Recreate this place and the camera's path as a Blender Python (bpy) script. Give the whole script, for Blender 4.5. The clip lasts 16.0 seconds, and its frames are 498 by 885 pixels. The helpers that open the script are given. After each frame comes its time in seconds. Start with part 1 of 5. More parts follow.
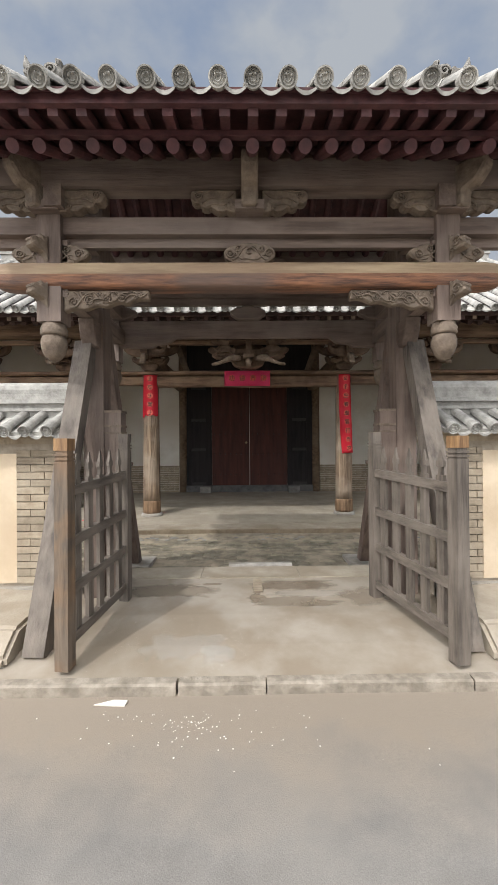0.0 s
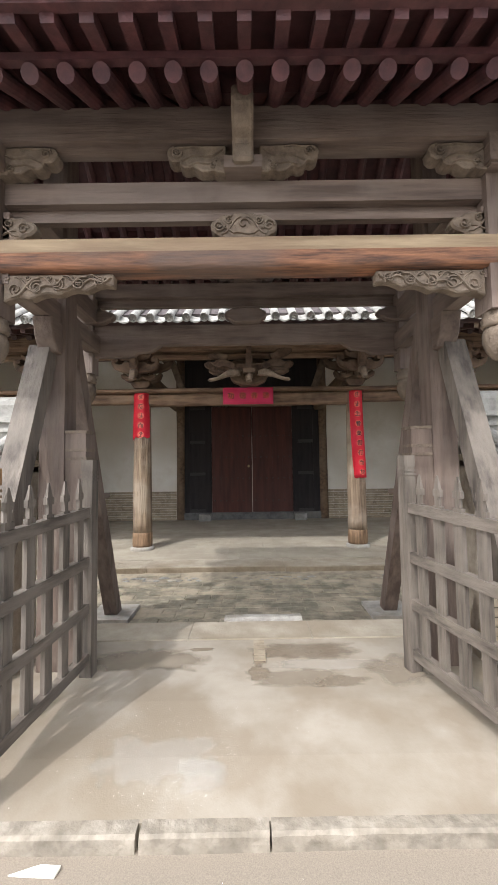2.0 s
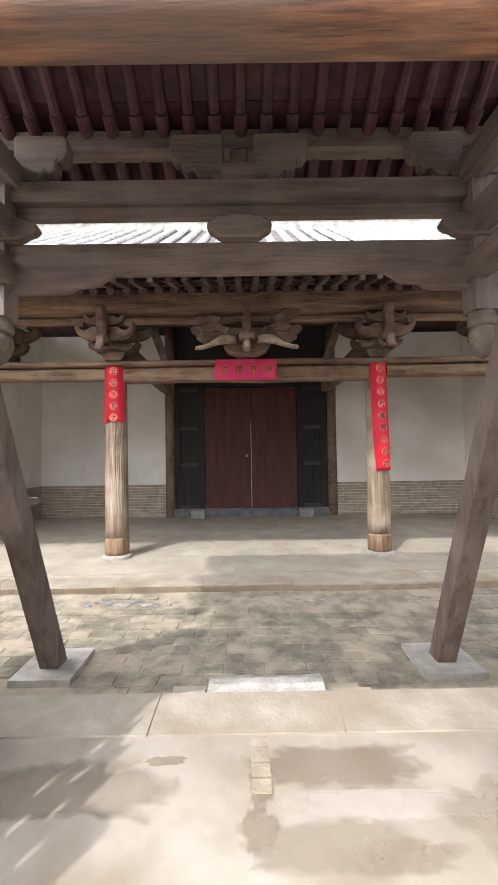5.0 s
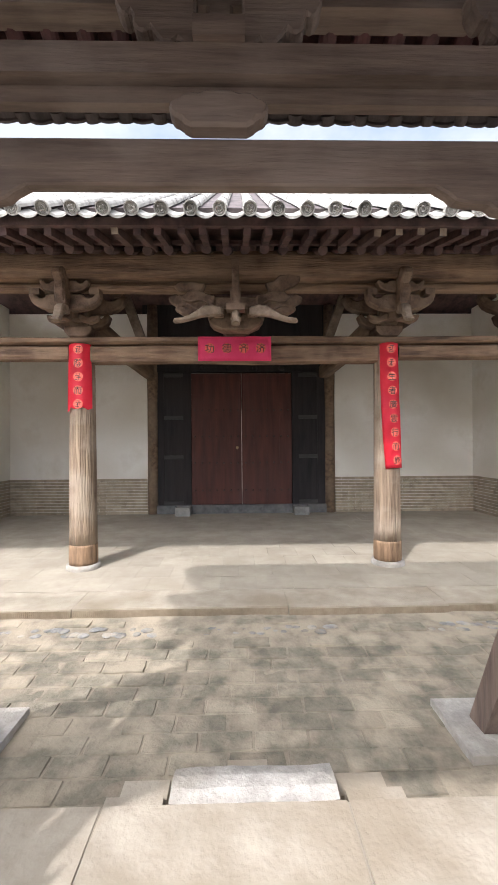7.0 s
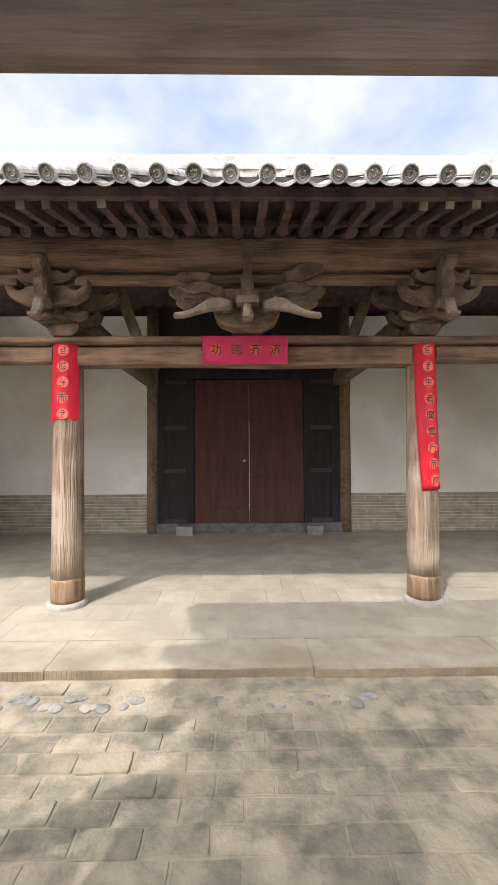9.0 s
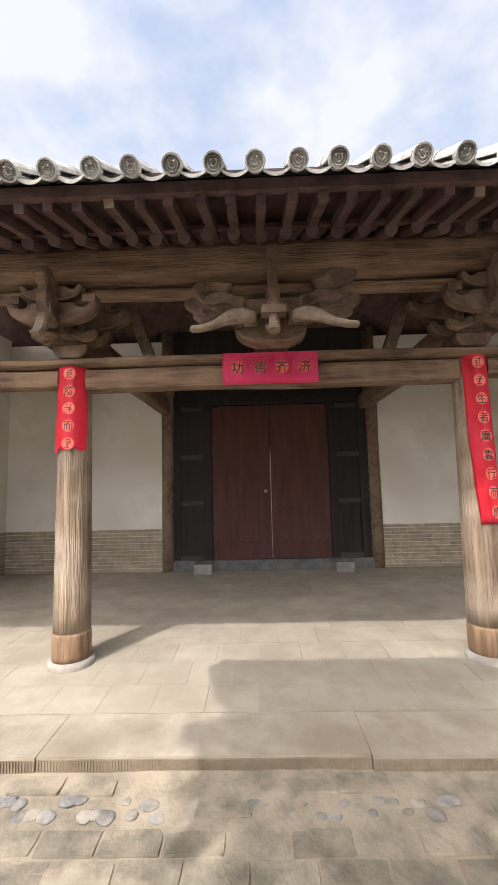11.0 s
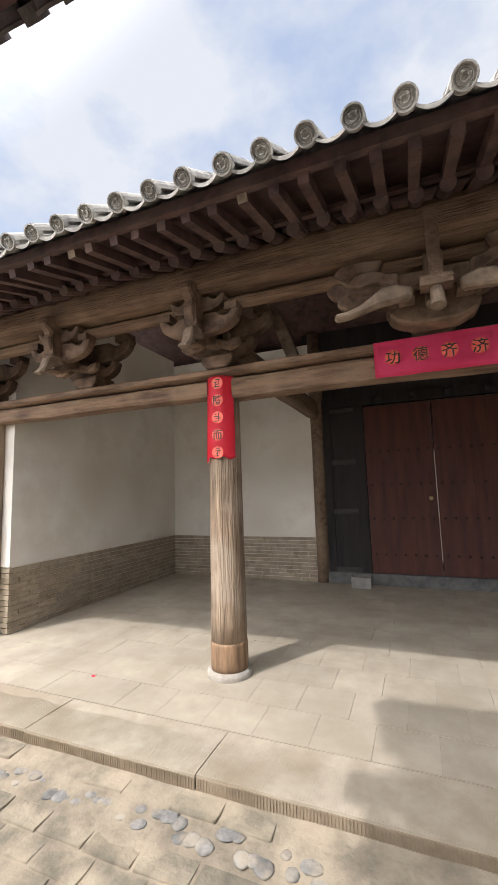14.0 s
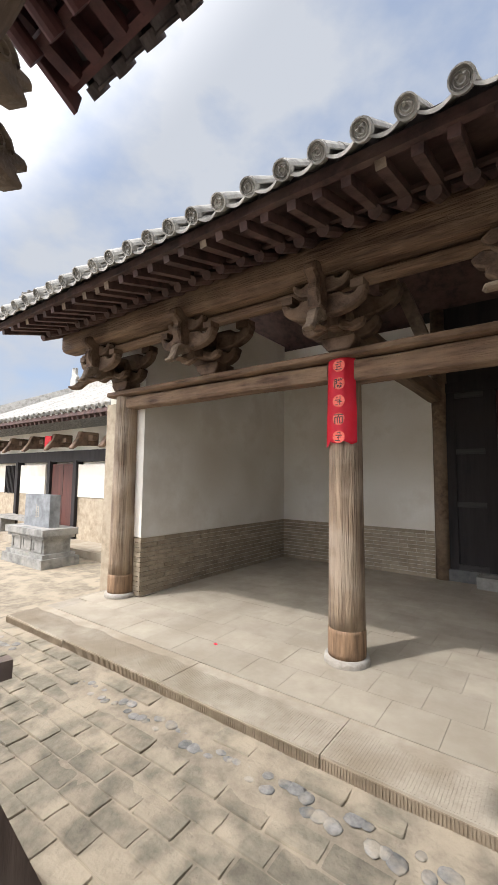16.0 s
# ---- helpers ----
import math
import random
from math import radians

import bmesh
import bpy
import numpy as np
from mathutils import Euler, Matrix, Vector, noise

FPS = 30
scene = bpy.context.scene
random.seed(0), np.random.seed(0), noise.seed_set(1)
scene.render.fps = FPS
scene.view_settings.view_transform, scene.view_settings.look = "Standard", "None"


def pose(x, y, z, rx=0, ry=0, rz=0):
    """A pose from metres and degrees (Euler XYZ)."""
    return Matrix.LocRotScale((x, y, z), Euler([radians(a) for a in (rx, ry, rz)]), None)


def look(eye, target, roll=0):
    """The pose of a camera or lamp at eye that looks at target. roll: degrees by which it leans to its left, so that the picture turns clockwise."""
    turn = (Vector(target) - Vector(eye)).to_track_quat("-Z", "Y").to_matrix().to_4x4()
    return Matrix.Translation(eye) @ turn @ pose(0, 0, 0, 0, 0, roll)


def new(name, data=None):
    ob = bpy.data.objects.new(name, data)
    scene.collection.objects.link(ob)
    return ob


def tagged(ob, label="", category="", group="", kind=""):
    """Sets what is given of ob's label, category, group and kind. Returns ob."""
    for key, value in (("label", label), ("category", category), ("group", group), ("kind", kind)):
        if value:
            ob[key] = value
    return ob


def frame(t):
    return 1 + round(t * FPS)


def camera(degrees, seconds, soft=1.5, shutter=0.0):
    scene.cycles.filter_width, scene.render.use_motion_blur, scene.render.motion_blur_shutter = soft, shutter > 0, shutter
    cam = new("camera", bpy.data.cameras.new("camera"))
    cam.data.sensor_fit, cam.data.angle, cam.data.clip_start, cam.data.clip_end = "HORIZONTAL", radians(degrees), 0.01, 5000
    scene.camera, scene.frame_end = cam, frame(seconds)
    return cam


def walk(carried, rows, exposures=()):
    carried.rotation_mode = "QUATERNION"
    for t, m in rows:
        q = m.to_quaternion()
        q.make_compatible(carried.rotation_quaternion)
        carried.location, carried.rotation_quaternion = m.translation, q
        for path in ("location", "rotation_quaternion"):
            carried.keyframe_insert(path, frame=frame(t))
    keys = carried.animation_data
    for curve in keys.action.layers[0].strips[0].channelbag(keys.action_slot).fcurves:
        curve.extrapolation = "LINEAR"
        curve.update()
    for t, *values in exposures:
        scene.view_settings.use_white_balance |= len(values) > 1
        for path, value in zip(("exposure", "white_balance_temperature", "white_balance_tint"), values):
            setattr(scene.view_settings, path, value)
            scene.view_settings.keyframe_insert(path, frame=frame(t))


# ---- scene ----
cam = camera(62.5, 16.0)
METRES, EYE, TILT, LEAN, TURN = 4.4, 1.5, 0.0, 0.0, -0.7
ROWS = [
    (0.0, 0.0, 0.0, 0.0, 0.0, 0.32, 0.42),
    (0.5, -0.0, 0.0315, 0.0006, -0.02, 1.25, 0.66),
    (1.0, 0.0072, 0.0732, 0.0047, 0.12, 2.13, 0.86),
    (1.5, 0.0113, 0.1118, 0.0073, 0.34, 2.88, 0.88),
    (2.0, 0.0106, 0.1654, 0.0087, 0.62, 3.4, 0.81),
    (2.5, 0.0157, 0.2109, 0.0104, 1.0, 3.72, 0.57),
    (3.0, 0.0271, 0.2514, 0.0114, 1.32, 3.9, 0.41),
    (3.5, 0.0287, 0.2883, 0.0112, 1.42, 3.81, 0.4),
    (4.0, 0.0179, 0.3401, 0.0122, 1.29, 3.35, 0.54),
    (6.5, 0.01, 0.575, 0.0159, -0.56, 0.3, 0.73),
    (7.0, 0.0197, 0.6145, 0.0264, -0.51, 0.3, 0.47),
    (7.5, 0.0219, 0.6427, 0.0307, -0.34, 0.32, 0.3),
    (8.0, 0.0152, 0.6836, 0.0368, -0.18, 0.47, 0.24),
    (10.5, -0.0168, 0.8473, 0.0483, 0.76, 4.31, 1.07),
    (11.0, -0.0226, 0.8686, 0.0494, 2.08, 5.51, 1.35),
    (11.5, -0.017, 0.8995, 0.0541, 4.55, 6.66, 1.6),
    (12.0, -0.0112, 0.9186, 0.0577, 8.01, 7.49, 1.84),
    (12.5, -0.0151, 0.9274, 0.0579, 11.95, 7.81, 2.06),
    (13.0, -0.0196, 0.9303, 0.0574, 15.91, 7.69, 2.17),
    (13.5, -0.0254, 0.9327, 0.0566, 19.6, 7.2, 2.08),
    (14.0, -0.0334, 0.9345, 0.0551, 23.09, 6.74, 1.67),
    (14.5, -0.041, 0.9333, 0.0548, 26.56, 6.29, 1.06),
    (15.0, -0.0504, 0.9304, 0.0547, 30.07, 5.87, 0.38),
    (15.5, -0.0592, 0.9262, 0.0531, 33.62, 5.55, -0.29),
    (16.0, -0.0664, 0.9224, 0.0514, 37.04, 4.96, -0.73),
]
walk(cam, [(t, pose(0, 0, EYE, TILT, LEAN, TURN) @ pose(METRES * x, METRES * y, METRES * z, 90 + pitch, roll, yaw)) for t, x, y, z, yaw, pitch, roll in ROWS],
     [(0.0, 0.38, 6250, 11), (1.5, 0.62, 6150, 11), (2.5, 1.04, 6100, 12), (4.0, 1.34, 6050, 12), (6.5, 1.52, 6050, 14), (8.0, 1.5, 6100, 14), (10.5, 1.46, 6450, 15), (11.5, 1.37, 6450, 15), (13.0, 1.29, 6400, 14), (14.5, 1.16, 6300, 14), (16.0, 0.9, 6250, 13)])


# ---- light ----
SUN_DIR = Vector((0.64, 1.0, -1.40)).normalized()
sun = new("sun", bpy.data.lights.new("sun", "SUN"))
sun.data.energy, sun.data.angle, sun.data.color = 1.4, radians(1.0), (1.0, 0.955, 0.89)
sun.matrix_world = look((0, -10, 30), Vector((0, -10, 30)) + SUN_DIR)
world = bpy.data.worlds.new("world")
scene.world = world
world.use_nodes = True
wn, wl = world.node_tree.nodes, world.node_tree.links
wn.clear()
w_out = wn.new("ShaderNodeOutputWorld")
w_bg = wn.new("ShaderNodeBackground")
w_sky = wn.new("ShaderNodeTexSky")
w_sky.sky_type, w_sky.sun_disc = "NISHITA", False
w_sky.sun_elevation = math.asin(-SUN_DIR.z)
w_sky.sun_rotation = math.atan2(-SUN_DIR.x, -SUN_DIR.y)
w_tc = wn.new("ShaderNodeTexCoord")
w_map = wn.new("ShaderNodeMapping")
w_map.inputs["Scale"].default_value = (1.0, 1.0, 1.7)
w_map.inputs["Location"].default_value = (0.35, 0.2, 0.0)
w_cloud = wn.new("ShaderNodeTexNoise")
w_cloud.inputs["Scale"].default_value, w_cloud.inputs["Detail"].default_value = 4.6, 6.0
w_cloud.inputs["Roughness"].default_value = 0.52
w_ramp = wn.new("ShaderNodeValToRGB")
w_ramp.color_ramp.elements[0].position, w_ramp.color_ramp.elements[1].position = 0.30, 0.60
w_ramp.color_ramp.elements[0].color = (0.72, 0.72, 0.72, 1)
w_mix = wn.new("ShaderNodeMix")
w_mix.data_type = "RGBA"
wl.new(w_tc.outputs["Generated"], w_map.inputs["Vector"])
wl.new(w_map.outputs["Vector"], w_cloud.inputs["Vector"])
wl.new(w_cloud.outputs["Fac"], w_ramp.inputs["Fac"])
wl.new(w_ramp.outputs["Color"], w_mix.inputs["Factor"])
wl.new(w_sky.outputs["Color"], w_mix.inputs["A"])
# hazy cloud, brighter towards the sun
w_dot = wn.new("ShaderNodeVectorMath")
w_dot.operation = "DOT_PRODUCT"
w_dot.inputs[1].default_value = tuple(-SUN_DIR)
w_range = wn.new("ShaderNodeMapRange")
w_range.interpolation_type = "SMOOTHSTEP"
w_range.inputs["From Min"].default_value, w_range.inputs["From Max"].default_value = 0.42, 1.0
w_lit = wn.new("ShaderNodeMix")
w_lit.data_type = "RGBA"
w_lit.inputs["B"].default_value = (21.5, 20.8, 19.8, 1)
w_tone = wn.new("ShaderNodeValToRGB")
w_tone.color_ramp.elements[0].position, w_tone.color_ramp.elements[1].position = 0.36, 0.60
w_tone.color_ramp.elements[0].color, w_tone.color_ramp.elements[1].color = (1.6, 1.84, 2.2, 1), (2.28, 2.4, 2.52, 1)
wl.new(w_cloud.outputs["Fac"], w_tone.inputs["Fac"])
wl.new(w_tone.outputs["Color"], w_lit.inputs["A"])
wl.new(w_tc.outputs["Generated"], w_dot.inputs[0])
wl.new(w_dot.outputs["Value"], w_range.inputs["Value"])
wl.new(w_range.outputs["Result"], w_lit.inputs["Factor"])
wl.new(w_lit.outputs["Result"], w_mix.inputs["B"])
wl.new(w_mix.outputs["Result"], w_bg.inputs["Color"])
w_bg.inputs["Strength"].default_value = 0.15
wl.new(w_bg.outputs["Background"], w_out.inputs["Surface"])


# ---- materials ----
def material(name, a, b, scale=6.0, rough=0.8, bump=0.3, grain=(1, 1, 1), c=None, c_amount=0.5, c_scale=1.2, metal=0.0, vary=0.0, fine=40.0, bump_distance=0.01):
    """Two colours mixed by stretched noise, a third in broad patches, fine relief."""
    m = bpy.data.materials.new(name)
    m.use_nodes = True
    n, l = m.node_tree.nodes, m.node_tree.links
    bs = n["Principled BSDF"]
    bs.inputs["Roughness"].default_value, bs.inputs["Metallic"].default_value = rough, metal
    geo = n.new("ShaderNodeNewGeometry")
    mp = n.new("ShaderNodeMapping")
    mp.inputs["Scale"].default_value = grain
    l.new(geo.outputs["Position"], mp.inputs["Vector"])
    n1 = n.new("ShaderNodeTexNoise")
    n1.inputs["Scale"].default_value, n1.inputs["Detail"].default_value, n1.inputs["Roughness"].default_value = scale, 6, 0.62
    l.new(mp.outputs["Vector"], n1.inputs["Vector"])
    r1 = n.new("ShaderNodeValToRGB")
    r1.color_ramp.elements[0].position, r1.color_ramp.elements[1].position = 0.36, 0.66
    r1.color_ramp.elements[0].color, r1.color_ramp.elements[1].color = (*a, 1), (*b, 1)
    l.new(n1.outputs["Fac"], r1.inputs["Fac"])
    out = r1.outputs["Color"]
    if c:
        n2 = n.new("ShaderNodeTexNoise")
        n2.inputs["Scale"].default_value, n2.inputs["Detail"].default_value = c_scale, 5
        l.new(geo.outputs["Position"], n2.inputs["Vector"])
        r2 = n.new("ShaderNodeValToRGB")
        r2.color_ramp.elements[0].position, r2.color_ramp.elements[1].position = 0.45, 0.62
        l.new(n2.outputs["Fac"], r2.inputs["Fac"])
        ml = n.new("ShaderNodeMath")
        ml.operation = "MULTIPLY"
        ml.inputs[1].default_value = c_amount
        l.new(r2.outputs["Color"], ml.inputs[0])
        mx = n.new("ShaderNodeMix")
        mx.data_type = "RGBA"
        l.new(ml.outputs[0], mx.inputs["Factor"])
        l.new(out, mx.inputs["A"])
        mx.inputs["B"].default_value = (*c, 1)
        out = mx.outputs["Result"]
    if vary:
        oi = n.new("ShaderNodeObjectInfo")
        mr = n.new("ShaderNodeMapRange")
        mr.inputs["To Min"].default_value, mr.inputs["To Max"].default_value = 1 - vary, 1 + vary
        l.new(oi.outputs["Random"], mr.inputs["Value"])
        hs = n.new("ShaderNodeHueSaturation")
        l.new(mr.outputs["Result"], hs.inputs["Value"])
        l.new(out, hs.inputs["Color"])
        out = hs.outputs["Color"]
    l.new(out, bs.inputs["Base Color"])
    if bump:
        n3 = n.new("ShaderNodeTexNoise")
        n3.inputs["Scale"].default_value, n3.inputs["Detail"].default_value = fine, 5
        l.new(mp.outputs["Vector"], n3.inputs["Vector"])
        ad = n.new("ShaderNodeMath")
        ad.operation = "ADD"
        l.new(n1.outputs["Fac"], ad.inputs[0])
        l.new(n3.outputs["Fac"], ad.inputs[1])
        bp = n.new("ShaderNodeBump")
        bp.inputs["Strength"].default_value, bp.inputs["Distance"].default_value = bump, bump_distance
        l.new(ad.outputs[0], bp.inputs["Height"])
        l.new(bp.outputs["Normal"], bs.inputs["Normal"])
    return m


GX, GY, GZ = (0.10, 1, 1), (1, 0.10, 1), (1, 1, 0.10)


def wood(name, a, b, grain, **k):
    return material(name, a, b, scale=k.pop("scale", 15.0), grain=grain, rough=k.pop("rough", 0.72), bump=k.pop("bump", 0.5), fine=70, **k)


TIMBER_A, TIMBER_B, TIMBER_C = (0.100, 0.071, 0.056), (0.205, 0.151, 0.121), (0.245, 0.196, 0.165)
timber_x = wood("timber_x", TIMBER_A, TIMBER_B, GX, c=TIMBER_C, c_scale=2.5)
timber_y = wood("timber_y", TIMBER_A, TIMBER_B, GY, c=TIMBER_C, c_scale=2.5)
timber_z = wood("timber_z", TIMBER_A, TIMBER_B, GZ, c=TIMBER_C, c_scale=2.5)
grey_z = wood("grey_timber_z", (0.075, 0.062, 0.051), (0.20, 0.168, 0.138), GZ, c=(0.23, 0.198, 0.165), c_scale=3)
grey_y = wood("grey_timber_y", (0.075, 0.062, 0.051), (0.20, 0.168, 0.138), GY, c=(0.23, 0.198, 0.165), c_scale=3)
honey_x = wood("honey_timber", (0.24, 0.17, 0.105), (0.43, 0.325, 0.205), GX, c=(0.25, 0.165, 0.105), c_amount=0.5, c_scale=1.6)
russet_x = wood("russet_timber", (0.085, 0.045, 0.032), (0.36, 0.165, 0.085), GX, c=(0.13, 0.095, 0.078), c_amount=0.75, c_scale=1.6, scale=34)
honey_z = wood("worn_orange_timber", (0.085, 0.066, 0.050), (0.21, 0.162, 0.118), GZ, c=(0.29, 0.165, 0.078), c_amount=0.5, c_scale=3.2)
orange_head = wood("worn_orange_head", (0.15, 0.082, 0.04), (0.37, 0.22, 0.10), GZ, scale=22, rough=0.65, bump=0.4)
carved = material("carved_wood", (0.105, 0.078, 0.056), (0.225, 0.172, 0.126), scale=14, rough=0.75, bump=0.6, fine=60, c=(0.27, 0.22, 0.168), c_scale=5, c_amount=0.4)
red_rafter = material("red_brown_rafter_paint", (0.048, 0.016, 0.020), (0.118, 0.041, 0.043), scale=9, rough=0.65, bump=0.25, c=(0.09, 0.045, 0.044), c_scale=4, c_amount=0.4)
hall_rafter = material("old_hall_rafter", (0.042, 0.024, 0.024), (0.118, 0.064, 0.057), scale=9, rough=0.75, bump=0.35, c=(0.13, 0.085, 0.07), c_scale=3, c_amount=0.5)
hall_x = wood("hall_timber_x", (0.075, 0.042, 0.026), (0.255, 0.158, 0.096), GX, c=(0.30, 0.205, 0.13), c_scale=2.2, c_amount=0.6, bump=0.8, bump_distance=0.02)
hall_y = wood("hall_timber_y", (0.10, 0.062, 0.038), (0.225, 0.15, 0.09), GY, c=(0.25, 0.19, 0.13), c_scale=2.2, c_amount=0.5)
bracket_wood = material("bracket_wood", (0.062, 0.037, 0.024), (0.20, 0.128, 0.083), scale=8, rough=0.8, bump=0.7, c=(0.26, 0.185, 0.125), c_scale=3.5, c_amount=0.5)
pale_wood = material("pale_bracket_wood", (0.14, 0.10, 0.07), (0.29, 0.222, 0.16), scale=10, rough=0.8, bump=0.4)
column_wood = wood("column_wood", (0.125, 0.082, 0.052), (0.40, 0.295, 0.20), (1, 1, 0.05), scale=17, c=(0.45, 0.365, 0.28), c_scale=2.6, c_amount=0.6, bump=1.0, bump_distance=0.03)
column_foot = wood("column_foot_wood", (0.13, 0.08, 0.045), (0.34, 0.215, 0.125), GZ, scale=26, bump=0.8)
door_red = wood("door_red_paint", (0.055, 0.016, 0.011), (0.105, 0.031, 0.021), GZ, scale=10, rough=0.7, bump=0.25, c=(0.08, 0.03, 0.024), c_scale=1.5)
door_dark = wood("door_dark_paint", (0.011, 0.010, 0.011), (0.028, 0.025, 0.026), GZ, scale=10, rough=0.85, bump=0.3, c=(0.028, 0.022, 0.021), c_scale=2)
door_rail = wood("door_rail_paint", (0.03, 0.027, 0.028), (0.06, 0.053, 0.052), GX, rough=0.7)
plaster = material("white_plaster", (0.74, 0.70, 0.62), (0.87, 0.85, 0.79), scale=2.2, rough=0.92, bump=0.15, c=(0.60, 0.54, 0.44), c_scale=1.1, c_amount=0.55)
ochre = material("ochre_plaster", (0.60, 0.48, 0.33), (0.74, 0.62, 0.46), scale=2.5, rough=0.92, bump=0.2, c=(0.50, 0.39, 0.27), c_scale=1.4, c_amount=0.6)
brick_grey = material("grey_brick", (0.26, 0.21, 0.15), (0.41, 0.345, 0.255), scale=9, rough=0.9, bump=0.5, vary=0.16, c=(0.38, 0.325, 0.245), c_scale=4, c_amount=0.5)
mortar = material("mortar", (0.34, 0.29, 0.225), (0.47, 0.41, 0.33), scale=12, rough=0.95, bump=0.4)
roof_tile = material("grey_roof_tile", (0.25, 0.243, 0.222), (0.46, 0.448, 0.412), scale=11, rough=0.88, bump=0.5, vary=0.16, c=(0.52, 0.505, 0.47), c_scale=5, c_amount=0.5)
# dark tile bed; also carries the shade painted into the gate's rear eave tiles
roof_dark = material("dark_clay_and_rear_shade", (0.055, 0.045, 0.046), (0.13, 0.11, 0.108), scale=8, rough=0.9, bump=0.4, vary=0.1)
asphalt = material("asphalt", (0.172, 0.163, 0.150), (0.228, 0.217, 0.20), scale=3, rough=0.9, bump=0.3, fine=160, c=(0.25, 0.232, 0.206), c_scale=0.9, c_amount=0.5, bump_distance=0.004)
def dust_over(m, y0, y1, colour):
    """Sand blown over a road's edge, thinning out unevenly from y1 to y0, and pale aggregate."""
    n, l = m.node_tree.nodes, m.node_tree.links
    bs = n["Principled BSDF"]
    src = bs.inputs["Base Color"].links[0].from_socket
    geo, sep = n.new("ShaderNodeNewGeometry"), n.new("ShaderNodeSeparateXYZ")
    l.new(geo.outputs["Position"], sep.inputs[0])
    nz = n.new("ShaderNodeTexNoise")
    nz.inputs["Scale"].default_value, nz.inputs["Detail"].default_value = 3.0, 9
    l.new(geo.outputs["Position"], nz.inputs["Vector"])
    ad = n.new("ShaderNodeMath")
    ad.operation, ad.inputs[1].default_value = "MULTIPLY_ADD", 0.9
    l.new(nz.outputs["Fac"], ad.inputs[0])
    l.new(sep.outputs["Y"], ad.inputs[2])
    mr = n.new("ShaderNodeMapRange")
    mr.inputs["From Min"].default_value, mr.inputs["From Max"].default_value = y0 + 0.45, y1 + 0.45
    l.new(ad.outputs[0], mr.inputs["Value"])
    mx = n.new("ShaderNodeMix")
    mx.data_type = "RGBA"
    l.new(mr.outputs["Result"], mx.inputs["Factor"])
    l.new(src, mx.inputs["A"])
    mx.inputs["B"].default_value = (*colour, 1)
    grit = n.new("ShaderNodeTexNoise")
    grit.inputs["Scale"].default_value, grit.inputs["Detail"].default_value = 190, 3
    l.new(geo.outputs["Position"], grit.inputs["Vector"])
    gr = n.new("ShaderNodeMapRange")
    gr.inputs["From Min"].default_value, gr.inputs["From Max"].default_value = 0.3, 0.7
    gr.inputs["To Min"].default_value, gr.inputs["To Max"].default_value = 0.85, 1.15
    l.new(grit.outputs["Fac"], gr.inputs["Value"])
    hs = n.new("ShaderNodeHueSaturation")
    l.new(gr.outputs["Result"], hs.inputs["Value"])
    l.new(mx.outputs["Result"], hs.inputs["Color"])
    l.new(hs.outputs["Color"], bs.inputs["Base Color"])
    return m


dust_over(asphalt, 1.5, 2.2, (0.25, 0.211, 0.166))
concrete = material("concrete_apron", (0.275, 0.236, 0.182), (0.375, 0.333, 0.275), scale=1.8, rough=0.88, bump=0.2, fine=110, c=(0.225, 0.18, 0.127), c_scale=2.2, c_amount=0.7, bump_distance=0.004)
damp = material("damp_concrete", (0.175, 0.134, 0.092), (0.26, 0.212, 0.156), scale=4, rough=0.65, bump=0.15)
damp_light = material("drying_concrete", (0.215, 0.173, 0.124), (0.29, 0.245, 0.185), scale=4, rough=0.8, bump=0.15)
pale_cement = material("pale_cement", (0.37, 0.33, 0.275), (0.485, 0.44, 0.38), scale=6, rough=0.85, bump=0.2, c=(0.42, 0.375, 0.31), c_scale=5, c_amount=0.9)
kerb_mat = material("kerb_concrete", (0.24, 0.207, 0.162), (0.37, 0.327, 0.267), scale=9, rough=0.9, bump=0.7, c=(0.11, 0.095, 0.075), c_scale=13, c_amount=0.42)
yard_brick = material("yard_brick", (0.135, 0.12, 0.088), (0.25, 0.222, 0.166), scale=7, rough=0.9, bump=0.7, vary=0.16, c=(0.345, 0.292, 0.215), c_scale=4.5, c_amount=0.85)
yard_ground = material("yard_soil", (0.31, 0.262, 0.195), (0.47, 0.405, 0.31), scale=4, rough=0.95, bump=0.5, c=(0.21, 0.188, 0.145), c_scale=3, c_amount=0.8)
yard_bed = material("yard_joint_soil", (0.175, 0.15, 0.112), (0.30, 0.258, 0.192), scale=7, rough=0.95, bump=0.6, c=(0.345, 0.292, 0.215), c_scale=4.5, c_amount=0.85)
cobble_mat = material("cobble", (0.13, 0.13, 0.125), (0.27, 0.26, 0.24), scale=12, rough=0.85, bump=0.5, vary=0.22, c=(0.32, 0.28, 0.215), c_scale=9, c_amount=0.75)
floor_tile = material("porch_floor_tile", (0.32, 0.281, 0.218), (0.41, 0.368, 0.296), scale=3, rough=0.85, bump=0.2, vary=0.06, c=(0.27, 0.233, 0.18), c_scale=1.0, c_amount=0.4)
grout = material("porch_joint", (0.26, 0.23, 0.185), (0.35, 0.315, 0.26), scale=5, rough=0.95, bump=0.2)
edge_stone = material("edge_stone", (0.315, 0.272, 0.21), (0.42, 0.372, 0.298), scale=5, rough=0.85, bump=0.35, c=(0.25, 0.20, 0.138), c_scale=1.3, c_amount=0.6)
muddy_stone = material("mud_stained_stone", (0.21, 0.165, 0.112), (0.325, 0.262, 0.186), scale=6, rough=0.9, bump=0.4)
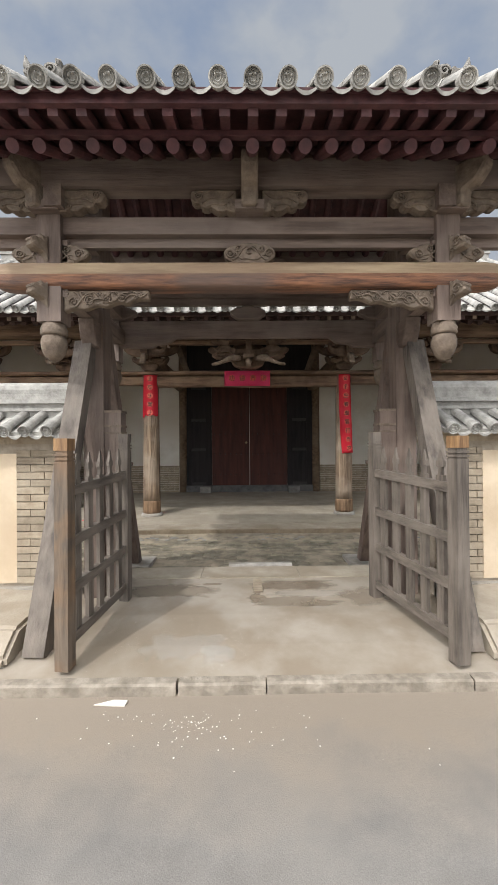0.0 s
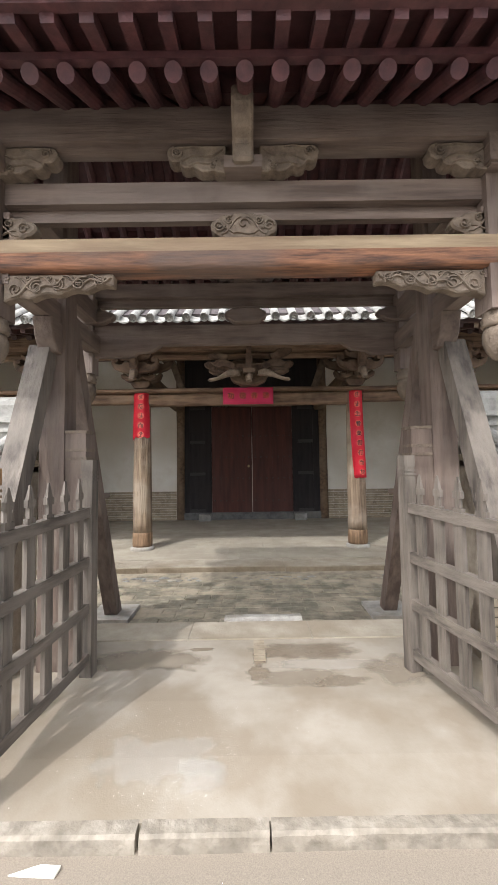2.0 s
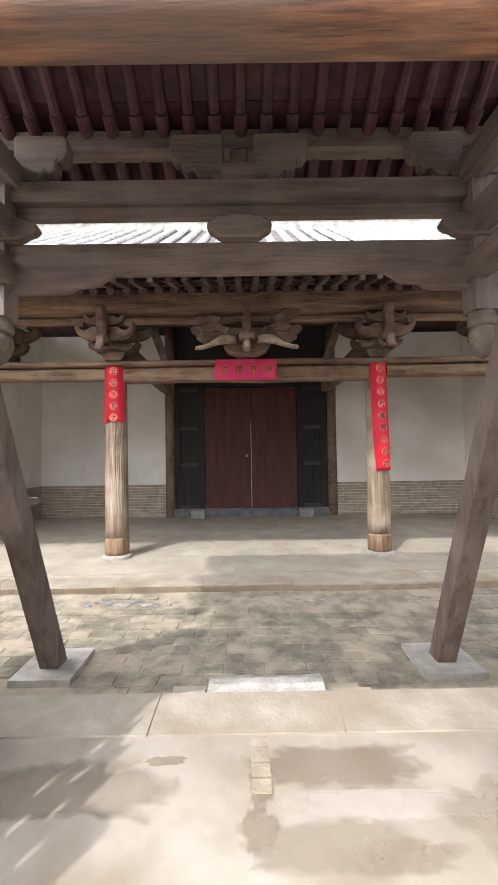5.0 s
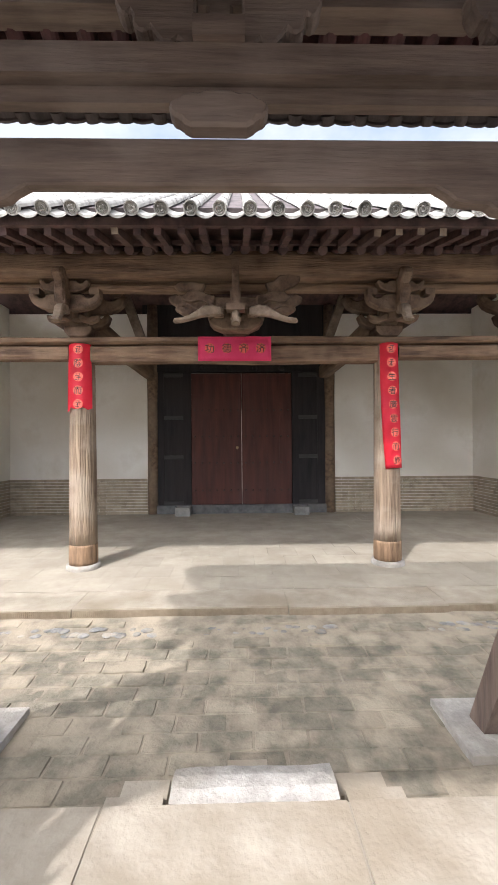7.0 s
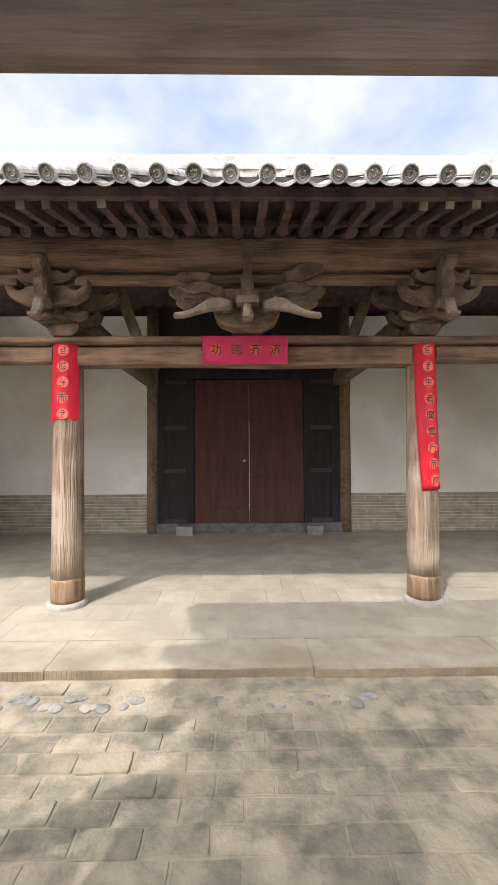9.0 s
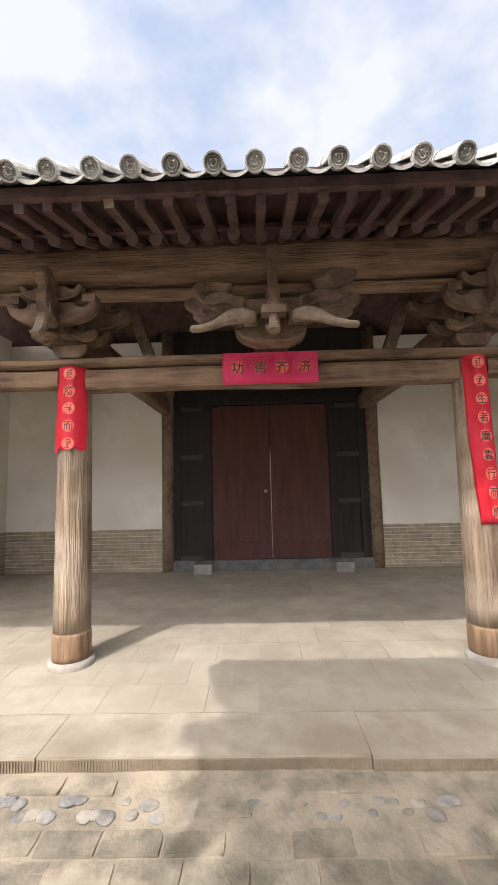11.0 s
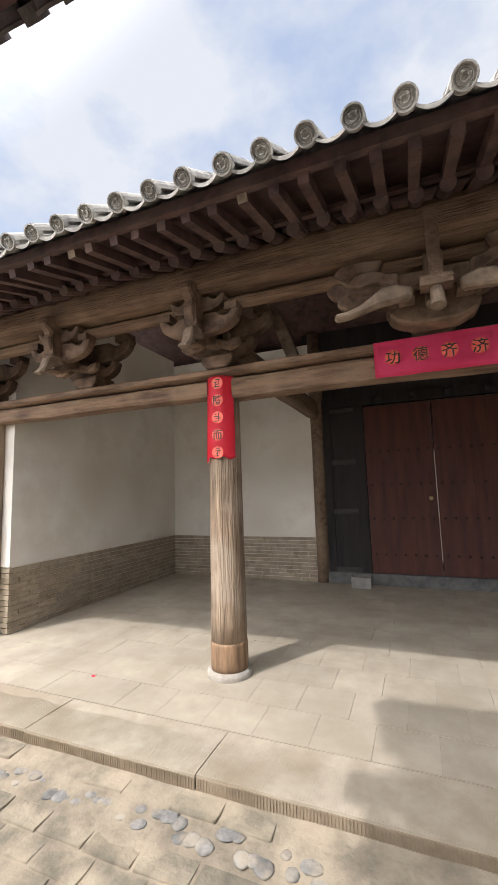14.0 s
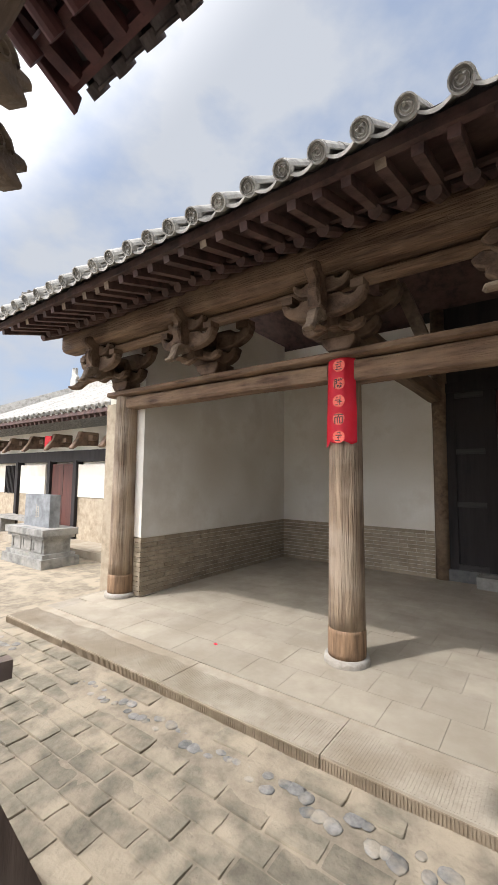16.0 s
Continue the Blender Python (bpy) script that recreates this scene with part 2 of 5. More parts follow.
pale_stone = material("pale_stone", (0.28, 0.262, 0.232), (0.45, 0.425, 0.385), scale=9, rough=0.85, bump=0.8, c=(0.32, 0.285, 0.23), c_scale=4)
grey_stone = material("grey_stone", (0.15, 0.15, 0.14), (0.30, 0.295, 0.28), scale=7, rough=0.8, bump=0.5, c=(0.38, 0.36, 0.32), c_scale=3)
slate_stone = material("slate_tablet", (0.13, 0.14, 0.15), (0.25, 0.265, 0.28), scale=6, rough=0.6, bump=0.2)
red_paper = material("red_paper", (0.84, 0.020, 0.045), (0.90, 0.035, 0.07), scale=4, rough=0.6, bump=0.2, c=(0.92, 0.06, 0.12), c_scale=3)
pink_paper = material("magenta_paper", (0.86, 0.05, 0.17), (0.93, 0.085, 0.23), scale=4, rough=0.6, bump=0.15)
disc_paper = material("printed_medallion", (0.86, 0.10, 0.075), (0.92, 0.21, 0.14), scale=60, rough=0.6, bump=0)
ink = material("black_ink", (0.02, 0.016, 0.016), (0.035, 0.025, 0.025), scale=20, rough=0.5, bump=0)
brass = material("worn_brass", (0.35, 0.27, 0.14), (0.5, 0.4, 0.24), scale=30, rough=0.4, metal=0.9, bump=0.1)
iron = material("dark_iron", (0.05, 0.035, 0.03), (0.09, 0.06, 0.05), scale=30, rough=0.5, metal=0.7, bump=0.1)
red_cloth = material("red_cloth", (0.55, 0.02, 0.03), (0.65, 0.03, 0.04), scale=10, rough=0.8, bump=0.2)
debris_gap_light_mat = material("pale_debris_and_gap_light", (0.62, 0.58, 0.5), (0.82, 0.78, 0.7), scale=20, rough=0.8, bump=0.2)
sill_paint = material("sill_paint", (0.075, 0.078, 0.08), (0.15, 0.152, 0.15), scale=8, rough=0.8, bump=0.3, c=(0.20, 0.19, 0.175), c_scale=3)
old_clay = material("old_clay_ornament", (0.14, 0.132, 0.12), (0.34, 0.325, 0.295), scale=14, rough=0.9, bump=0.6)


# ---- shape helpers ----
def mesh_of(name, bm, mat, smooth=False):
    bmesh.ops.recalc_face_normals(bm, faces=bm.faces)
    me = bpy.data.meshes.new(name)
    bm.to_mesh(me)
    bm.free()
    me.materials.append(mat)
    if smooth:
        for p in me.polygons:
            p.use_smooth = True
    return me


def part(name, bm, mat, parent=None, label="", smooth=False):
    ob = new(name, mesh_of(name, bm, mat, smooth))
    if parent:
        ob.parent = parent
    if label:
        ob["label"] = label
    return ob


def piece(name, me, parent, m, sub=None):
    ob = new(name, me)
    ob.parent = parent
    ob.matrix_basis = m
    return ob


def thing(name, label, category, group="", at=(0, 0, 0)):
    ob = new(name)
    ob.empty_display_size = 0.1
    ob.matrix_basis = Matrix.Translation(at)
    return tagged(ob, label, category, group)


def setting(name, bm, mat, label):
    return tagged(part(name, bm, mat), label, "", "", "structure")


def bevel(bm, w, seg=2, geom=None):
    bmesh.ops.bevel(bm, geom=geom or [e for e in bm.edges if e.calc_face_angle(0) > 0.6], offset=w, segments=seg, affect="EDGES", clamp_overlap=True)
    return bm


def add_box(bm, x0, x1, y0, y1, z0, z1):
    vs = [bm.verts.new(p) for p in ((x0, y0, z0), (x1, y0, z0), (x1, y1, z0), (x0, y1, z0), (x0, y0, z1), (x1, y0, z1), (x1, y1, z1), (x0, y1, z1))]
    for f in ((0, 3, 2, 1), (4, 5, 6, 7), (0, 1, 5, 4), (1, 2, 6, 5), (2, 3, 7, 6), (3, 0, 4, 7)):
        bm.faces.new([vs[i] for i in f])
    return vs


def box(x0, x1, y0, y1, z0, z1, w=0.0):
    bm = bmesh.new()
    add_box(bm, x0, x1, y0, y1, z0, z1)
    return bevel(bm, w) if w else bm


def bar(p, q, a, b, w=0.006, up=(0, 0, 1), taper=1.0):
    """A timber of section a (across) by b (high) from p to q."""
    p, q = Vector(p), Vector(q)
    d = (q - p).normalized()
    s = d.cross(Vector(up)).normalized()
    u = s.cross(d).normalized()
    bm = bmesh.new()
    ends = []
    for c, k in ((p, 1.0), (q, taper)):
        ends.append([bm.verts.new(c + s * sx * a * k / 2 + u * su * b * k / 2) for sx, su in ((-1, -1), (1, -1), (1, 1), (-1, 1))])
    bm.faces.new(ends[0])
    bm.faces.new(ends[1][::-1])
    for i in range(4):
        bm.faces.new((ends[0][i], ends[1][i], ends[1][(i + 1) % 4], ends[0][(i + 1) % 4]))
    return bevel(bm, w) if w else bm


def rod(p, q, r0, r1=None, n=12):
    p, q = Vector(p), Vector(q)
    r1 = r0 if r1 is None else r1
    d = (q - p).normalized()
    s = d.orthogonal().normalized()
    u = d.cross(s)
    bm = bmesh.new()
    rings = [[bm.verts.new(c + (s * math.cos(6.2832 * i / n) + u * math.sin(6.2832 * i / n)) * r) for i in range(n)] for c, r in ((p, r0), (q, r1))]
    bm.faces.new(rings[0])
    bm.faces.new(rings[1])
    for i in range(n):
        bm.faces.new((rings[0][i], rings[0][(i + 1) % n], rings[1][(i + 1) % n], rings[1][i]))
    return bm


def lathe(profile, at=(0, 0, 0), n=20, ribs=0, depth=0.0):
    bm = bmesh.new()
    rings = []
    for r, z in profile:
        rings.append([bm.verts.new((at[0] + math.cos(6.2832 * i / n) * r * (1 - depth * (i % 2) * (ribs > 0)), at[1] + math.sin(6.2832 * i / n) * r * (1 - depth * (i % 2) * (ribs > 0)), at[2] + z)) for i in range(n)])
    bm.faces.new(rings[0])
    bm.faces.new(rings[-1])
    for a, b in zip(rings, rings[1:]):
        for i in range(n):
            bm.faces.new((a[i], a[(i + 1) % n], b[(i + 1) % n], b[i]))
    return bm


def slab(outline, depth, m=None, w=0.008):
    """An upright board: the outline (x, z) with thickness along y."""
    bm = bmesh.new()
    a = [bm.verts.new((x, -depth / 2, z)) for x, z in outline]
    b = [bm.verts.new((x, depth / 2, z)) for x, z in outline]
    bm.faces.new(a)
    bm.faces.new(b[::-1])
    k = len(a)
    for i in range(k):
        bm.faces.new((a[i], b[i], b[(i + 1) % k], a[(i + 1) % k]))
    bmesh.ops.recalc_face_normals(bm, faces=bm.faces)
    if w:
        bevel(bm, w, 1)
    if m is not None:
        bm.transform(m)
    return bm


def join(*bms):
    out = bms[0]
    for b in bms[1:]:
        me = bpy.data.meshes.new("tmp")
        b.to_mesh(me)
        b.free()
        out.from_mesh(me)
        bpy.data.meshes.remove(me)
    return out


def spiral(cx, cz, r, turns, y, thick, flip=1, start=0.0):
    """A raised scroll of carving on a face at y."""
    bm = bmesh.new()
    n = int(10 * turns)
    prev = None
    for i in range(n + 1):
        f = i / n
        a = start + flip * f * turns * 6.2832
        rr = r * (1 - 0.82 * f)
        t = thick * (1 - 0.5 * f)
        c, s = math.cos(a), math.sin(a)
        ring = [bm.verts.new((cx + c * (rr + k * t), y - h, cz + s * (rr + k * t))) for k, h in ((-0.5, -0.004), (-0.25, thick * 0.9), (0.25, thick * 0.9), (0.5, -0.004))]
        if prev:
            for j in range(3):
                bm.faces.new((prev[j], prev[j + 1], ring[j + 1], ring[j]))
        prev = ring
    return bm


def wave_outline(x0, x1, z_top, z_low, steps=5, thin=0.42):
    """A carved bracket: straight on top, scalloped below, deep at x0 and thin at x1."""
    pts = [(x0, z_top), (x1, z_top)]
    n = steps * 5
    for i in range(n + 1):
        f = i / n
        x = x1 + (x0 - x1) * f
        base = z_top - (z_top - z_low) * (thin + (1 - thin) * f ** 0.8)
        pts.append((x, base + 0.16 * (z_top - z_low) * abs(math.sin(f * steps * math.pi)) * (1 - 0.3 * f) - 0.05 * (z_top - z_low)))
    return pts


def cloud_outline(cx, cz, w, h):
    """A flat cloud-shaped block: a broad middle hump, two shoulders, rounded lobes at the ends, a narrower foot."""
    half = ((0.0, 0.56), (0.14, 0.55), (0.20, 0.47), (0.27, 0.50), (0.35, 0.46), (0.39, 0.34), (0.45, 0.30), (0.50, 0.14), (0.49, -0.06), (0.44, -0.20), (0.38, -0.24), (0.35, -0.36), (0.28, -0.46))
    pts = [(cx + a * w, cz + b * h) for a, b in half]
    return pts + [(cx - a * w, cz + b * h) for a, b in half[::-1] if a > 0]


def wing_outline(x0, x1, top, low):
    """A scroll-ended wing: full depth at x0, a curled lobe at x1, small cusps along the underside."""
    prof = ((0, 0.0), (0.90, 0.0), (0.97, 0.07), (1.0, 0.22), (0.985, 0.42), (0.92, 0.56), (0.85, 0.60), (0.80, 0.54), (0.77, 0.60), (0.78, 0.70), (0.71, 0.80), (0.62, 0.82), (0.56, 0.75), (0.50, 0.84), (0.42, 0.95), (0.30, 0.97), (0.22, 0.90), (0.14, 0.99), (0, 1.0))
    return [(x0 + (x1 - x0) * u, top + (low - top) * v) for u, v in prof]


def ribbon(points, y, thick, width):
    """A raised carved line along (x, z) points on a face at y."""
    bm = bmesh.new()
    prev = None
    n = len(points)
    for i, (x, z) in enumerate(points):
        (xa, za), (xb, zb) = points[max(0, i - 1)], points[min(n - 1, i + 1)]
        d = math.hypot(xb - xa, zb - za) or 1.0
        nx, nz = -(zb - za) / d, (xb - xa) / d
        w = width * (0.35 + 0.65 * math.sin(math.pi * (i + 0.6) / (n + 0.2)))
        ring = [bm.verts.new((x + nx * w * k, y - h, z + nz * w * k)) for k, h in ((-0.5, -0.004), (-0.25, thick), (0.25, thick), (0.5, -0.004))]
        if prev:
            for j in range(3):
                bm.faces.new((prev[j], prev[j + 1], ring[j + 1], ring[j]))
        prev = ring
    return bm


def sweep(x0, z0, x1, z1, bow, n=9):
    """Points of an S-shaped line from (x0, z0) to (x1, z1)."""
    return [(x0 + (x1 - x0) * i / (n - 1), z0 + (z1 - z0) * i / (n - 1) + bow * math.sin(2 * math.pi * i / (n - 1))) for i in range(n)]


# ---- ground ----
def sheet(profile, x0, x1, bumpy=0.0, nx=40):
    """A ground strip whose (y, z) profile runs along x."""
    bm = bmesh.new()
    rows = []
    for i in range(nx + 1):
        x = x0 + (x1 - x0) * i / nx
        rows.append([bm.verts.new((x, y + bumpy * noise.noise((x * 2.3, y * 3, 0)), z + bumpy * 0.5 * noise.noise((x * 3, y * 3, 4)))) for y, z in profile])
    for a, b in zip(rows, rows[1:]):
        for j in range(len(profile) - 1):
            bm.faces.new((a[j], b[j], b[j + 1], a[j + 1]))
    return bm


XC = 0.05
setting("ground", box(-400, 400, -400, 400, -0.4, -0.03), yard_ground, "dusty bare earth all around the walled place")
setting("road", sheet([(-9, 0.0), (-3, 0.0), (0.5, 0.0), (1.9, 0.0), (2.1, 0.004), (2.3, 0.010), (2.47, 0.020)], -30, 30, 0.008, 160), asphalt, "worn grey asphalt village road with sandy edge")
APRON = [(2.50, 0.088), (2.8, 0.142), (3.2, 0.185), (3.7, 0.210), (4.30, 0.222)]


def apron_z(y):
    return float(np.interp(y, [p[0] for p in APRON], [p[1] for p in APRON]))


setting("apron", sheet([(2.5, -0.05)] + APRON + [(4.302, 0.08)], -9, 9, 0.0, 80), concrete, "cracked pale concrete ramp under the gate")
kerb = bmesh.new()
for w0, w1 in ((-9.0, -6.1), (-6.09, -3.3), (-3.29, -0.415), (-0.40, 0.12), (0.128, 1.36), (1.37, 4.4), (4.41, 9.0)):
    n = max(4, int((w1 - w0) / 0.035))
    rows = []
    for i in range(n + 1):
        x = w0 + (w1 - w0) * i / n
        chip = 0.020 * max(0.0, noise.noise((x * 5.5, 1.0, 0.0)) - 0.05) + 0.007 * noise.noise((x * 17, 2.0, 0.0)) + 0.03 * max(0.0, noise.noise((x * 1.7, 9.0, 0.0)) - 0.3)
        front = 2.436 + 0.010 * noise.noise((x * 0.9, 5.0, 0.0))
        rows.append([kerb.verts.new(p) for p in ((x, front, -0.03), (x, front + 0.004, 0.045 + 0.008 * noise.noise((x * 9, 3.0, 0.0))), (x, front + 0.004 + chip * 0.6, 0.076 - chip), (x, front + 0.016 + chip, 0.087 - chip * 0.4), (x, 2.512, 0.0915), (x, 2.512, -0.03))])
    for p, q in zip(rows, rows[1:]):
        for j in range(5):
            kerb.faces.new((p[j], q[j], q[j + 1], p[j + 1]))
    kerb.faces.new(rows[0]), kerb.faces.new(rows[-1])
setting("kerb", kerb, kerb_mat, "chipped concrete kerb between road and ramp")
def yard_z(y):
    return float(np.interp(y, [4.3, 5.3, 5.7, 6.0, 6.25], [0.095, 0.100, 0.118, 0.144, 0.172]))


def sand_bed():
    bm = sheet([(4.29 + 1.97 * j / 60, 0.0) for j in range(61)], -5.2, 8, 0.0, 330)
    for v in bm.verts:
        v.co.z = yard_z(v.co.y) - 0.0035 + 0.006 * noise.noise((v.co.x * 2.2, v.co.y * 3.0, 1.5)) + 0.005 * noise.noise((v.co.x * 9, v.co.y * 11, 3.5))
    return bm


setting("courtyard_ground", sand_bed(), yard_bed, "sandy earth bed under the courtyard paving")
setting("side_yard_ground", sheet([(4.28, 0.078), (6, 0.082), (9, 0.085), (40, 0.085)], -40, -5.0, 0.006, 60), yard_bed, "pale packed earth of the side yard")

# ---- hall platform ----
PLAT = [(6.20, 0.232), (6.62, 0.238), (7.2, 0.25), (8.0, 0.268), (11.4, 0.268)]
setting("platform", sheet([(6.235, 0.02), (6.24, 0.205), (6.62, 0.225), (7.2, 0.237), (8.0, 0.255), (11.4, 0.255)], -5.03, 5.25, 0.0, 30), grout, "low raised porch platform with pale joints")


def plat_z(y):
    return float(np.interp(y, [p[0] for p in PLAT], [p[1] for p in PLAT]))


# ---- gate ----
GATE_Y = 3.62


def gate_frame():
    g = thing("timber_gate", "weathered dark timber roofed gateway with carved beams", "gate")
    # main posts, struts, cross ties
    for s, mx, hx in ((-1, -1.285, -1.352), (1, 1.405, 1.452)):
        part("main_post", box(mx - 0.085, mx + 0.085, GATE_Y - 0.095, GATE_Y + 0.095, 0.20, 4.2, 0.012), timber_z, g)
        clamp_x = mx - s * 0.15
        post = part("clamp_post", box(clamp_x - 0.075, clamp_x + 0.075, GATE_Y - 0.075, GATE_Y + 0.075, 0.20, 1.80, 0.012), timber_z, g, "stub post with carved square head")
        for z in (1.60, 1.66, 1.785):
            part("band", box(clamp_x - 0.083, clamp_x + 0.083, GATE_Y - 0.083, GATE_Y + 0.083, z, z + 0.02, 0.006), carved, post)
        part("front_strut", bar((mx + s * 0.085, 2.72, 0.12), (mx + s * 0.05, 3.50, 2.36), 0.145, 0.115, 0.008), grey_z, g, "leaning grey square brace")
        part("rear_strut", bar((mx, 4.84, 0.12), (mx, 3.74, 2.62), 0.125, 0.125, 0.008), timber_z, g, "leaning dark square brace")
        part("strut_pad", bevel(join(box(mx - 0.20, mx + 0.20, 4.62, 5.06, 0.085, 0.140)), 0.012), pale_stone, g, "flat stone under the brace")
        for z0, z1 in ((2.55, 2.69), (2.80, 2.95)):
            part("cross_tie", box(mx - 0.05, mx + 0.05, 2.90, 4.34, z0, z1, 0.008), timber_y, g)
        part("top_tie", box(mx - 0.06, mx + 0.06, 2.78, 4.46, 3.13, 3.28, 0.008), timber_y, g)
        # corbel under the front carved panel
        cb = slab([(0, 0.0), (0, -0.22), (0.10, -0.22), (0.16, -0.14), (0.2, 0.0)], 0.13)
        cb.transform(Matrix.Translation((mx, 3.56, 2.55)) @ Matrix.Rotation(radians(-90), 4, "Z"))
        part("corbel", cb, timber_y, g)
        for y, r, zb in ((2.95, 0.083, 2.10), (4.30, 0.072, 2.10)):
            hp = part("hanging_post", box(hx - r, hx + r, y - r, y + r, zb + 0.27, 3.14, 0.010), timber_z, g)
            part("collar", lathe([(r * 1.0, 0.0), (r * 1.12, 0.015), (r * 1.05, 0.03), (r * 1.12, 0.045), (r * 1.0, 0.06), (r * 0.98, 0.1)], (hx, y, zb + 0.185), 20), carved, hp, "", True)
            part("lotus_bud", lathe([(0.012, 0), (r * 0.5, 0.015), (r * 0.86, 0.055), (r * 1.06, 0.105), (r * 1.06, 0.145), (r * 0.92, 0.185)], (hx, y, zb), 28, 14, 0.05), carved, hp, "carved drop shaped like a lotus bud", True)
        part("strut_peg", bar((mx - s * 0.02, 4.30, 1.30), (mx - s * 0.05, 4.52, 1.30), 0.04, 0.05, 0.015, (0, 0, 1), 0.8), timber_y, g)
        for z in (2.60, 2.86):
            h = join(slab([(0, -0.09), (0.03, -0.03), (0.12, -0.05), (0.16, -0.03), (0.13, 0.0), (0.17, 0.03), (0.15, 0.05), (0.12, 0.04), (0.10, 0.08), (0.05, 0.06), (0.06, 0.10), (0.02, 0.085), (0, 0.10)], 0.08, None, 0.012), spiral(0.07, 0.02, 0.04, 1.5, -0.042, 0.014))
            h.transform(Matrix.Translation((hx + s * 0.04, 4.30 + 0.055, z)) @ Matrix.Rotation(radians(90 - s * 25), 4, "Z") @ Matrix.Diagonal((1.5, 1, 1.15, 1)))
            part("carved_beast_head", h, carved, g)
        # beast heads on the front post
        for z in (2.55, 2.87):
            h = join(slab([(0, -0.09), (0.03, -0.03), (0.10, -0.02), (0.125, 0.0), (0.105, 0.02), (0.125, 0.035), (0.10, 0.06), (0.05, 0.055), (0.06, 0.09), (0.02, 0.075), (0, 0.10)], 0.085, None, 0.012),
                     spiral(0.06, 0.02, 0.035, 1.5, -0.045, 0.012), spiral(0.03, -0.03, 0.02, 1.3, -0.045, 0.01))
            h.transform(Matrix.Translation((hx + s * 0.03, 2.95 - 0.07, z)) @ Matrix.Rotation(radians(-90 + s * 32), 4, "Z"))
            part("carved_beast_head", h, carved, hp)
    # front and rear beams
    for y, f in ((2.94, 1), (4.34, -1)):
        if f > 0:
            mb = bmesh.new()
            n = 16
            xs = [(-1.74, 0.35), (-1.70, 0.75), (-1.62, 1.0), (-0.5, 1.0), (0.6, 1.0), (1.72, 1.0), (1.80, 0.75), (1.84, 0.35)]
            rings = []
            for x, k in xs:
                ring = []
                for i in range(n):
                    a = 6.2832 * i / n
                    c, sn = math.cos(a), math.sin(a)
                    ring.append(mb.verts.new((x, y + math.copysign(abs(c) ** 0.4, c) * 0.088 * (0.7 + 0.3 * k), 2.695 + math.copysign(abs(sn) ** 0.5, sn) * 0.092 * (0.6 + 0.4 * k))))
                rings.append(ring)
            mb.faces.new(rings[0])
            mb.faces.new(rings[-1])
            for a, b in zip(rings, rings[1:]):
                for i in range(n):
                    mb.faces.new((a[i], a[(i + 1) % n], b[(i + 1) % n], b[i]))
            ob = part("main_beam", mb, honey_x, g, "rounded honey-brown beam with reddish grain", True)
            # faces below mid-height take the darker russet colour, the rest the honey one
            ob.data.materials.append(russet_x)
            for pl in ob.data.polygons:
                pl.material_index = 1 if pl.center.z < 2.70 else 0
        else:
            part("main_beam", slab([(-1.62, 2.80), (-1.62, 2.59), (-1.33, 2.515), (-0.98, 2.515), (-0.93, 2.525), (-0.90, 2.55), (-0.82, 2.555), (-0.77, 2.565), (-0.74, 2.59), (-0.69, 2.618), (0.89, 2.618), (0.94, 2.59), (0.97, 2.565), (1.02, 2.555), (1.10, 2.55), (1.13, 2.525), (1.18, 2.515), (1.45, 2.515), (1.72, 2.59), (1.72, 2.80)], 0.06, Matrix.Translation((0, y - 0.03, 0))), timber_x, g, "dark beam with scalloped lower corners")
        dz = 0.0 if f > 0 else 0.052
        back = 0.03 if f > 0 else 0.0
        part("upper_beam_lower_half", box(-1.80, 1.90, y + back, y + back + 0.05, 2.93 + dz, 2.997 + dz, 0.006), timber_x, g)
        part("upper_beam", box(-1.84, 1.94, y - 0.06 + back, y + 0.11, 2.998 + dz, 3.118 + dz, 0.010), timber_x, g)
        if f > 0:
            part("eave_purlin", box(-1.88, 1.98, 2.80, 2.95, 3.272, 3.455, 0.018), timber_x, g)
        else:
            part("eave_purlin", box(-1.88, 1.98, 4.42, 4.54, 3.465, 3.58, 0.018), timber_x, g)
        wing_top = 3.268 if f > 0 else 3.46
        wing_low = 3.118 if f > 0 else 3.177
        wy = y - 0.06 if f > 0 else y
        # cloud blocks between the beams
        for cx, w in ((XC, 0.37), (-1.36, 0.55), (1.46, 0.55)):
            cy = y if f > 0 else y - 0.10
            o = slab(cloud_outline(cx, 2.852 if f > 0 else 2.850, w, (0.15 if f > 0 else 0.135)), 0.08, Matrix.Translation((0, cy, 0)), 0.012)
            if f > 0:
                for k in (-1, 1):
                    o = join(o, spiral(cx + k * 0.37 * w, 2.855, 0.032, 1.6, y - 0.042, 0.012, k), spiral(cx + k * 0.22 * w, 2.885, 0.024, 1.5, y - 0.042, 0.010, -k, 1.0),
                             ribbon(sweep(cx + k * 0.05 * w, 2.905, cx + k * 0.33 * w, 2.81, 0.012), y - 0.041, 0.009, 0.014), ribbon(sweep(cx + k * 0.10 * w, 2.82, cx + k * 0.30 * w, 2.84, -0.008), y - 0.041, 0.008, 0.012))
                o = join(o, spiral(cx, 2.865, 0.036, 1.0, y - 0.042, 0.012), ribbon(sweep(cx - 0.06, 2.815, cx + 0.06, 2.815, 0.004), y - 0.041, 0.009, 0.014))
            part("cloud_block", o, carved if f > 0 else timber_x, g, "carved cloud-shaped block")
